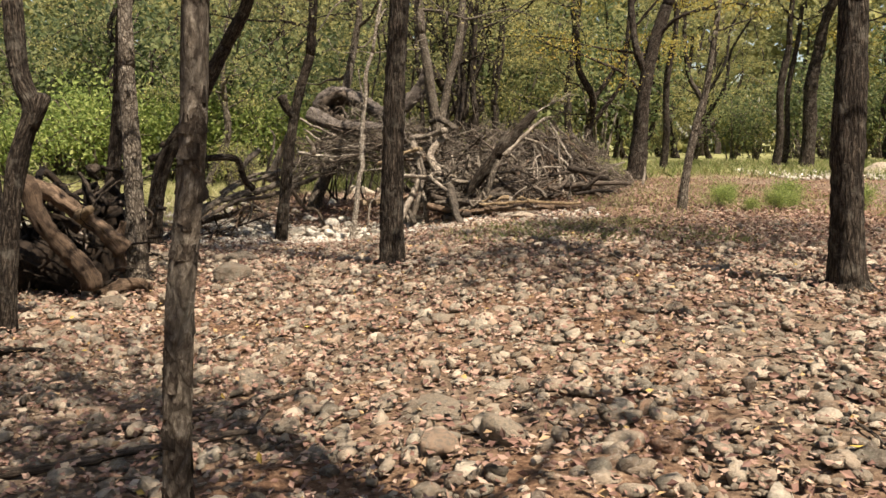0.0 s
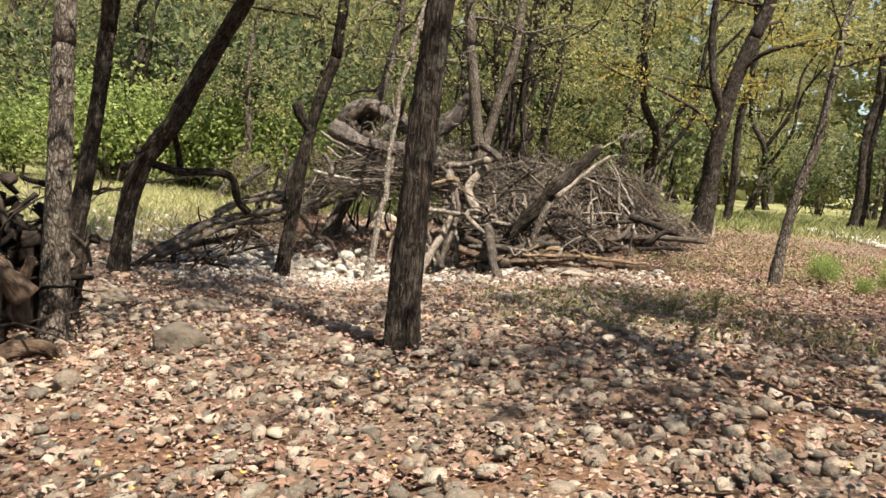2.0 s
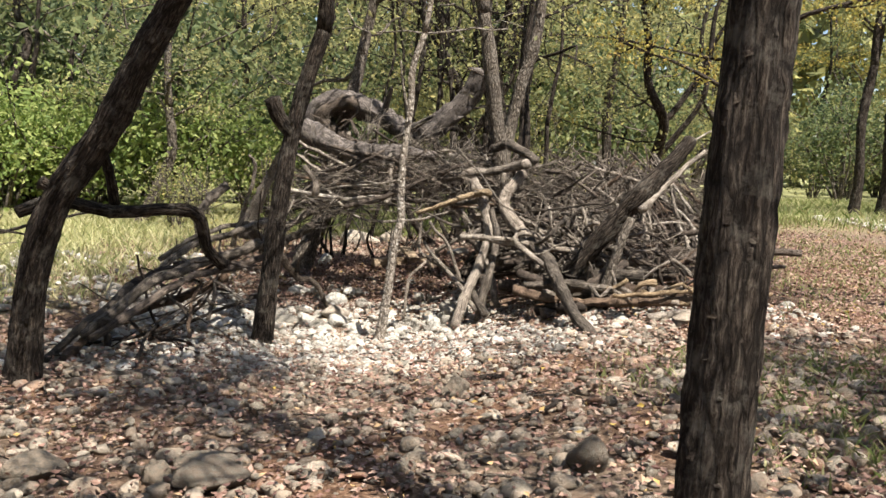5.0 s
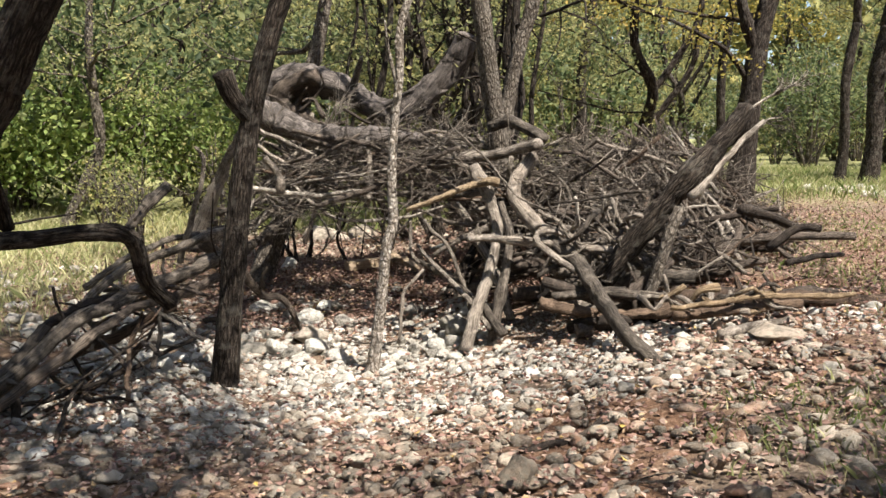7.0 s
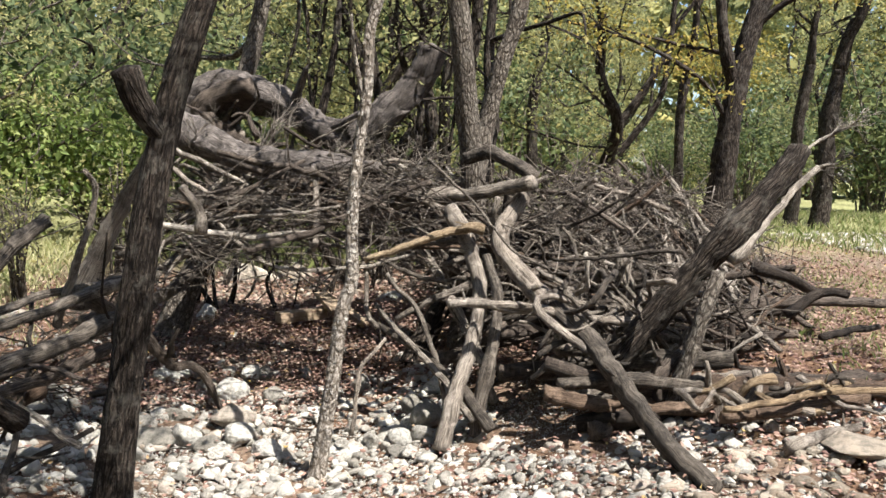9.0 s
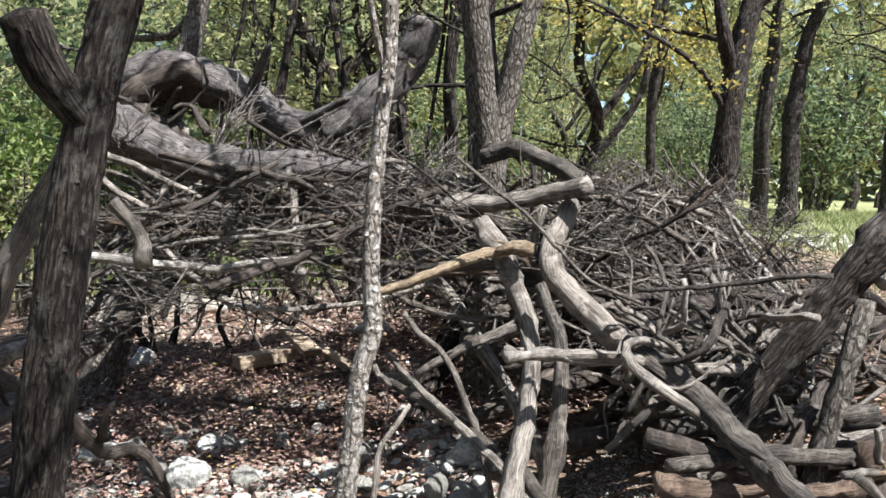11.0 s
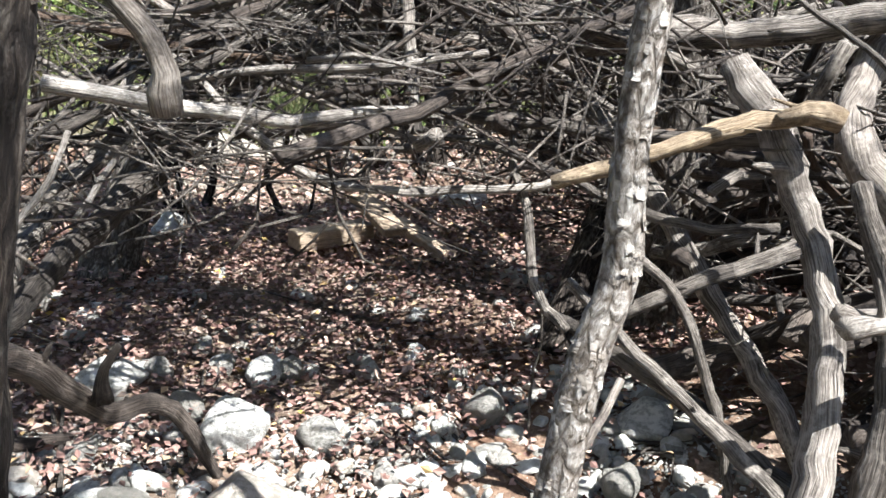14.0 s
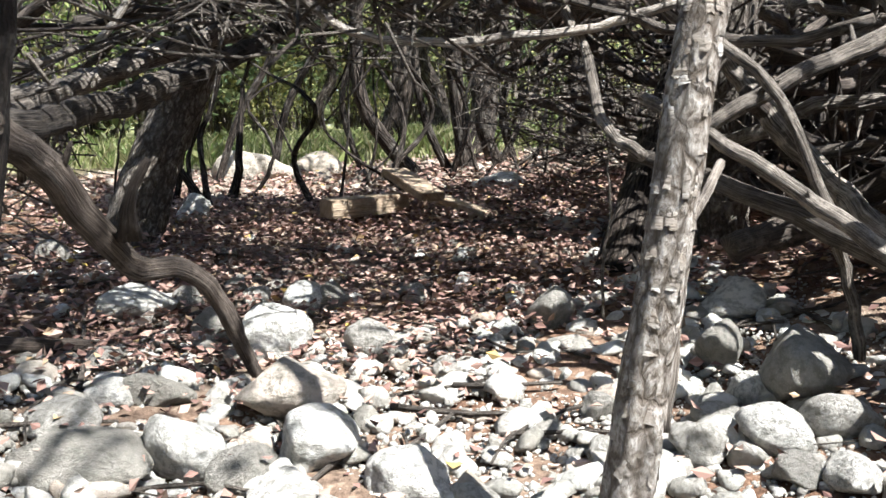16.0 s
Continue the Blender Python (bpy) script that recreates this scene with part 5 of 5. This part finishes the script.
fallen = []
while len(fallen) < 420:
    x, y = g.uniform(-6, 5.5), g.uniform(0.5, 20)
    if len(fallen) < 200:
        x, y = g.uniform(-4.5, 0.5), g.uniform(15, 19)
    a, l, r = g.uniform(0, 6.28), g.uniform(0.08, 0.45), g.uniform(0.003, 0.012)
    d = np.array([math.cos(a), math.sin(a), 0]) * l
    q = [np.array([x, y, 0.0]) - d, np.array([x, y, 0.0]) + g.normal(0, 0.04, 3), np.array([x, y, 0.0]) + d]
    for e in q:
        e[2] = float(ground_z(e[0], e[1])) + 0.02 + r
    fallen.append(tube(q, r, r * 0.5, 5, 0.12, 0.1, 0, False, len(fallen), 0, 0.004))
v, f, u = joined(fallen)
tagged(link_mesh("fallen_twigs", v, f, GREY, None, u), "grey fallen twigs strewn over stones and leaves", "twigs", kind="stuff")
for pts, r in [([(-1.9, 4.0), (-1.2, 4.35), (-0.75, 4.5)], 0.02), ([(-2.4, 3.3), (-1.5, 3.6), (-0.9, 3.8)], 0.025), ([(-0.9, 10.6), (-0.65, 10.75), (-0.45, 10.95)], 0.02), ([(-1.0, 11.9), (-0.6, 12.0), (-0.35, 12.3)], 0.02),
               ([(-3.4, 10.2), (-3.0, 9.9), (-2.75, 9.5)], 0.025), ([(-2.0, 16.9), (-1.6, 17.15), (-1.1, 17.2)], 0.014), ([(-4.0, 5.6), (-3.4, 5.7), (-2.9, 5.8)], 0.03)]:
    log([(x, y, float(ground_z(x, y)) + 0.02 + r) for x, y in pts], r, r * 0.6, DARK, "dark fallen stick on the stones", name="fallen_branch", category="branch", group="fallen sticks on the gravel")

# ---------------------------------------------------------------- planks under the pile
def plank(a, b, width, thick, turn, label):
    a, b = Vector(a), Vector(b)
    bm = bmesh.new()
    bmesh.ops.create_cube(bm, size=1)
    bmesh.ops.scale(bm, vec=((b - a).length, width, thick), verts=bm.verts)
    bmesh.ops.subdivide_edges(bm, edges=bm.edges[:], cuts=3, use_grid_fill=True)
    for w in bm.verts:
        w.co += Vector((0.012, 0.004, 0.003)) * noise.noise(w.co * 9 + a)
    bmesh.ops.bevel(bm, geom=[e for e in bm.edges if len(e.link_faces) == 2 and e.calc_face_angle() > 0.8], offset=0.004, segments=2, affect="EDGES")
    me = bpy.data.meshes.new("plank")
    bm.to_mesh(me)
    uv = me.uv_layers.new(name="UVMap")
    for l in me.loops:
        c = me.vertices[l.vertex_index].co
        uv.data[l.index].uv = (c.y + c.z, c.x)
    bm.free()
    me.materials.append(PLANK)
    ob = new("plank", me)
    ob.matrix_world = Matrix.Translation((a + b) / 2) @ (b - a).to_track_quat("X", "Z").to_matrix().to_4x4() @ Matrix.Rotation(radians(turn), 4, "X")
    return tagged(ob, label, "plank", group="planks under the pile")


plank((-1.79, 18.1, 0.15), (-1.29, 18.28, 0.17), 0.16, 0.11, 0, "short old sawn timber lying on dead leaves")
plank((-1.31, 18.44, 0.35), (-1.16, 18.0, 0.22), 0.17, 0.05, 0, "old sawn board propped on the timber")
plank((-1.06, 18.4, 0.19), (-0.88, 17.8, 0.12), 0.12, 0.06, 0, "short old sawn board lying on dead leaves")

# ---------------------------------------------------------------- boulders and stones
def stone_mesh(seed, subdivisions, flat=0.65, cuts_n=9, depth=(0.2, 0.41), bite=0.9):
    g = np.random.default_rng(seed)
    bm = bmesh.new()
    bmesh.ops.create_icosphere(bm, subdivisions=subdivisions, radius=0.5)
    cuts = g.normal(0, 1, (cuts_n, 3))
    cuts /= np.linalg.norm(cuts, axis=1)[:, None]
    at = g.uniform(*depth, cuts_n)
    for w in bm.verts:
        p = np.array(w.co)
        for c, d in zip(cuts, at):
            over = p @ c - d
            if over > 0:
                p = p - c * over * bite
        p = p * (1 + 0.16 * noise.noise(Vector(p * 2.5) + Vector((seed, 0, 0))) + 0.05 * noise.noise(Vector(p * 9) + Vector((0, seed, 0))))
        w.co = p * [1, 0.8, flat]
    me = bpy.data.meshes.new("stone")
    bm.to_mesh(me)
    bm.free()
    me.materials.append(STONE)
    me.shade_smooth()
    return me


big = [stone_mesh(700 + k, 4, g.uniform(0.68, 0.88), 8, (0.27, 0.42), 0.72) for k in range(10)]


def boulder(x, y, w, h, k):
    ob = new("boulder", big[k % 10])
    z = float(ground_z(x, y))
    g = np.random.default_rng(k + 3)
    ob.matrix_world = Matrix.Translation((x, y + w * 0.35, z + h * (0.33 if w < 0.45 else 0.12))) @ Matrix.Rotation(g.uniform(0, 6.28), 4, "Z") @ Matrix.Diagonal((w * 1.25, w * 1.2, h * 1.5, 1))
    return tagged(ob, "pale grey limestone boulder with dark stains among smaller cobbles" if w > 0.16 else "rounded pale limestone cobble half sunk in gravel", "boulder", group="boulders of the creek bed")


BIG = [(-2.23, 16.25, .26, .23), (-1.88, 16.19, .17, .17), (-1.17, 16.14, .19, .17), (-.81, 15.12, .26, .25), (-.57, 15.8, .24, .15), (-2.53, 15.46, .22, .18), (-2.87, 15.7, .21, .12), (-2.76, 15.39, .34, .14),
       (-2.21, 15.75, .33, .2), (-2.17, 15.44, .29, .18), (-1.97, 15.21, .22, .13), (-1.03, 14.98, .18, .13), (-.87, 15.48, .17, .17), (-2.76, 16.68, .29, .17), (-2.44, 16.48, .18, .14), (-.87, 14.94, .18, .13),
       (-2.62, 15.89, .19, .13), (-2.75, 15.93, .19, .1), (-1.09, 15.16, .15, .08), (-1.23, 15.04, .13, .13), (-1.1, 14.84, .12, .08), (-.94, 15.24, .12, .11), (-2.07, 16.69, .19, .15), (-1.95, 16.72, .12, .15)]
BIG2 = [(-2.54, 18.54, .22, .18), (-.44, 18.74, .32, .15), (-2.38, 15.37, .16, .12), (-1.35, 16.16, .13, .09), (-1.21, 15.88, .09, .07), (-1.18, 16.55, .1, .07),
        (-1.33, 15.43, .09, .09), (-1.43, 15.19, .1, .08), (-1.82, 15.11, .13, .06), (-2.28, 15.24, .21, .09), (-2.82, 16.22, .15, .08), (-3.18, 17.51, .15, .15), (-3.09, 16.23, .11, .1), (-1.03, 14.73, .13, .1),
        (-2.55, 16.82, .12, .12), (-2.34, 17.01, .13, .1), (-2.25, 16.85, .13, .1)]
BIG3 = [(-2.23, 8.42, .36, .23), (-3.01, 7.27, .23, .14), (-.59, 9.65, .22, .2), (-2.49, 9.84, .33, .17), (-1.1, 11.44, .2, .16), (.26, 3.43, .19, .14), (-.04, 3.83, .25, .11), (-1.13, 4.74, .18, .12), (1.33, 13.19, .42, .12),
        (-.03, 3.32, .22, .11), (-2.77, 9.97, .16, .13), (-2.52, 9.99, .35, .13), (-2.52, 7.35, .16, .16), (-3.43, 10.02, .27, .17), (13.0, 24.0, 1.0, .5), (11.5, 23.5, .7, .3), (-2.05, 20.4, .6, .4), (-1.45, 20.6, .55, .34)]
dusty_big = [me.copy() for me in big]
for me in dusty_big:
    me.materials[0] = DUSTY
for k, row in enumerate(BIG + BIG2):
    boulder(*row, k)
big = dusty_big
for k, row in enumerate(BIG3):
    boulder(*row, k)


def gravel(n, lo, hi, subdivisions, seed, where):
    """n stones joined into one mesh."""
    g = np.random.default_rng(seed)
    shapes = []
    for k in range(8):
        me = stone_mesh(800 + k + seed, subdivisions, 0.6)
        v = np.zeros(len(me.vertices) * 3)
        me.vertices.foreach_get("co", v)
        shapes.append((v.reshape(-1, 3), np.array([list(p.vertices) for p in me.polygons])))
        bpy.data.meshes.remove(me)
    vs, fs, at = [], [], 0
    spots = where(g, n)
    for x, y, scale in spots:
        v, f = shapes[int(g.integers(0, 8))]
        s = (lo + (hi - lo) * g.random() ** 1.7) * scale
        a, b = g.uniform(0, 6.28), g.normal(0, 0.25)
        ca, sa, cb, sb = math.cos(a), math.sin(a), math.cos(b), math.sin(b)
        rot = np.array([[ca, -sa, 0], [sa, ca, 0], [0, 0, 1]]) @ np.array([[1, 0, 0], [0, cb, -sb], [0, sb, cb]])
        vs.append((v * s * g.uniform(0.65, 1.35, 3)) @ rot.T + [x, y, s * 0.16])
        fs.append(f + at)
        at += len(v)
    v, f = np.vstack(vs), np.vstack(fs)
    v[:, 2] += ground_z(v[:, 0], v[:, 1])
    return v, f


def bar(g, n):
    """Places on the dusty gravel bar."""
    out = []
    while len(out) < n:
        x, y = g.uniform(-7.2, 7.2), g.uniform(-1.0, 13.6)
        if g.random() > min(1.0, (7.2 - abs(x)) / 2.4) * min(1.0, (y + 1.0) / 1.6):
            continue
        if g.random() < (0.3 if x > 2.4 and y > 9 else 1.0) and y < 13.2 + 0.4 * math.sin(x * 2.1):
            out.append((x, y, 1.0))
    return out


def washed(g, n):
    """Places on the pale washed stones before the pile, thinning out under it."""
    out = []
    while len(out) < n:
        x, y = g.uniform(-4.6, 2.6), g.uniform(12.4, 18.0)
        w = min(1.0, max(0.0, (y - 12.3) / 1.2))
        if y > 16.5:
            w *= 0.12
        if x > 0.8:
            w *= 0.4
        if x > -0.35 and y > 14.25:
            w = 0.0
        if g.random() < w:
            out.append((x, y, 1.0))
    return out


def fine_gravel(g, n):
    return [(x, y, 1.0) for x, y in zip(g.uniform(-3.2, 0.4, n), g.triangular(13.6, 15.2, 16.4, n))]


def far_bank(g, n):
    return [(x, y, 1.0) for x, y in zip(g.uniform(9, 22, n), g.uniform(21, 26, n))] + [(x, y, 1.0) for x, y in zip(g.uniform(-13, -4.4, n // 2), g.uniform(12, 19, n // 2))]


def behind(g, n):
    return list(zip(g.uniform(-3.5, 2.2, n), g.uniform(18.9, 21.8, n), [1.0] * n))


for args, mat, label in [((13500, 0.05, 0.165, 2, 1, bar), DUSTY, "dusty brown-grey cobbles covering the gravel bar"), ((20000, 0.02, 0.06, 1, 2, bar), DUSTY, "small dusty pebbles between the cobbles"),
                         ((1600, 0.04, 0.16, 1, 6, behind), DUSTY, "dusty stones behind the brush pile"), ((3200, 0.045, 0.16, 2, 4, washed), STONE, "pale washed cobbles before the brush pile"), ((17000, 0.018, 0.055, 1, 5, washed), STONE, "small pale washed pebbles before the pile"),
                         ((15000, 0.008, 0.024, 1, 7, fine_gravel), STONE, "fine pale gravel between the washed stones"), ((2600, 0.08, 0.28, 1, 3, far_bank), STONE, "pale stones of the far banks")]:
    v, f = gravel(*args)
    tagged(link_mesh("gravel_stones", v, f, mat), label, "stones", kind="stuff")

small = [stone_mesh(900 + k, 2, 0.62) for k in range(10)]
for me in small:
    me.materials[0] = DUSTY
g = np.random.default_rng(17)
for x, y, s in bar(g, 280):
    ob = new("stone", small[int(g.integers(0, 10))])
    d = g.uniform(0.07, 0.16) * s
    ob.parent = ground
    ob.matrix_basis = Matrix.Translation((x, y, float(ground_z(x, y)) + d * 0.2)) @ Matrix.Rotation(g.uniform(0, 6.28), 4, "Z") @ Matrix.Diagonal((d, d, d * g.uniform(0.8, 1.2), 1))

# ---------------------------------------------------------------- fallen leaves and grass
n = 140000
x, y = g.uniform(-6.5, 6.5, n), g.uniform(0.3, 21, n)
x[22000:40000], y[22000:40000] = g.uniform(2.5, 11, 18000), g.uniform(9, 25, 18000)
x[:15000], y[:15000] = g.uniform(-3.4, 1.2, 15000), g.uniform(15.8, 19.2, 15000)
keep = g.random(n) < np.where((y > 12.8) & (y < 16.1) & (x < 1), np.where(y < 14.3, 0.75, 0.3), 1.0)
x, y = x[keep], y[keep]
c = np.stack([x, y, ground_z(x, y) + 0.012 + 0.07 * g.random(len(x)) ** 1.3], -1)
v, f = leaves(c, 0.046, g, flat=0.75, aspect=0.6)
tagged(link_mesh("leaf_litter", v, f, LITTER, smooth=False), "dry red-brown fallen leaves over the stones", "leaves", kind="stuff")


def grass(x, y, h, g):
    m = len(x)
    a = g.uniform(0, 6.28, m)
    w = np.stack([np.cos(a), np.sin(a), 0 * a], -1) * 0.006 * (1 + h[:, None] * 3)
    b = np.stack([x, y, ground_z(x, y) - 0.02], -1)
    d = np.stack([g.normal(0, 0.35, m), g.normal(0, 0.35, m), np.ones(m)], -1) * h[:, None]
    v = np.stack([b - w, b + w, b + d * 0.55 + w * 0.7, b + d * [1.5, 1.5, 0.95], b + d * 0.55 - w * 0.7], 1).reshape(-1, 3)
    return v, np.arange(5 * m).reshape(-1, 5)


def meadow(label, n, x0, x1, y0, y1, lo, hi, clumps, mat=GRASS):
    cx, cy = g.uniform(x0, x1, clumps), g.uniform(y0, y1, clumps)
    k = g.integers(0, clumps, n)
    s = 0.6 * min(1, (x1 - x0) / 8)
    x, y = cx[k] + g.normal(0, s, n), cy[k] + g.normal(0, s, n)
    v, f = grass(x, y, g.uniform(lo, hi, n), g)
    tagged(link_mesh("grass", v, f, mat, smooth=False), label, "grass", kind="stuff")


meadow("pale green and dry grass of the sunny clearing", 30000, -15, -4.6, 15.5, 26, 0.06, 0.3, 420, STRAW)
meadow("green grass under the far trees", 26000, 2.5, 26, 21.5, 36, 0.1, 0.35, 300)
meadow("green grass behind the brush pile", 9000, -4, 3, 21.5, 28, 0.12, 0.4, 60)
meadow("sparse green grass tufts between the stones", 3800, 0.2, 3.4, 9.2, 12.2, 0.03, 0.14, 100)
meadow("low green grass along the edge of the path", 5000, 2.6, 7.5, 12.5, 21, 0.04, 0.16, 130)
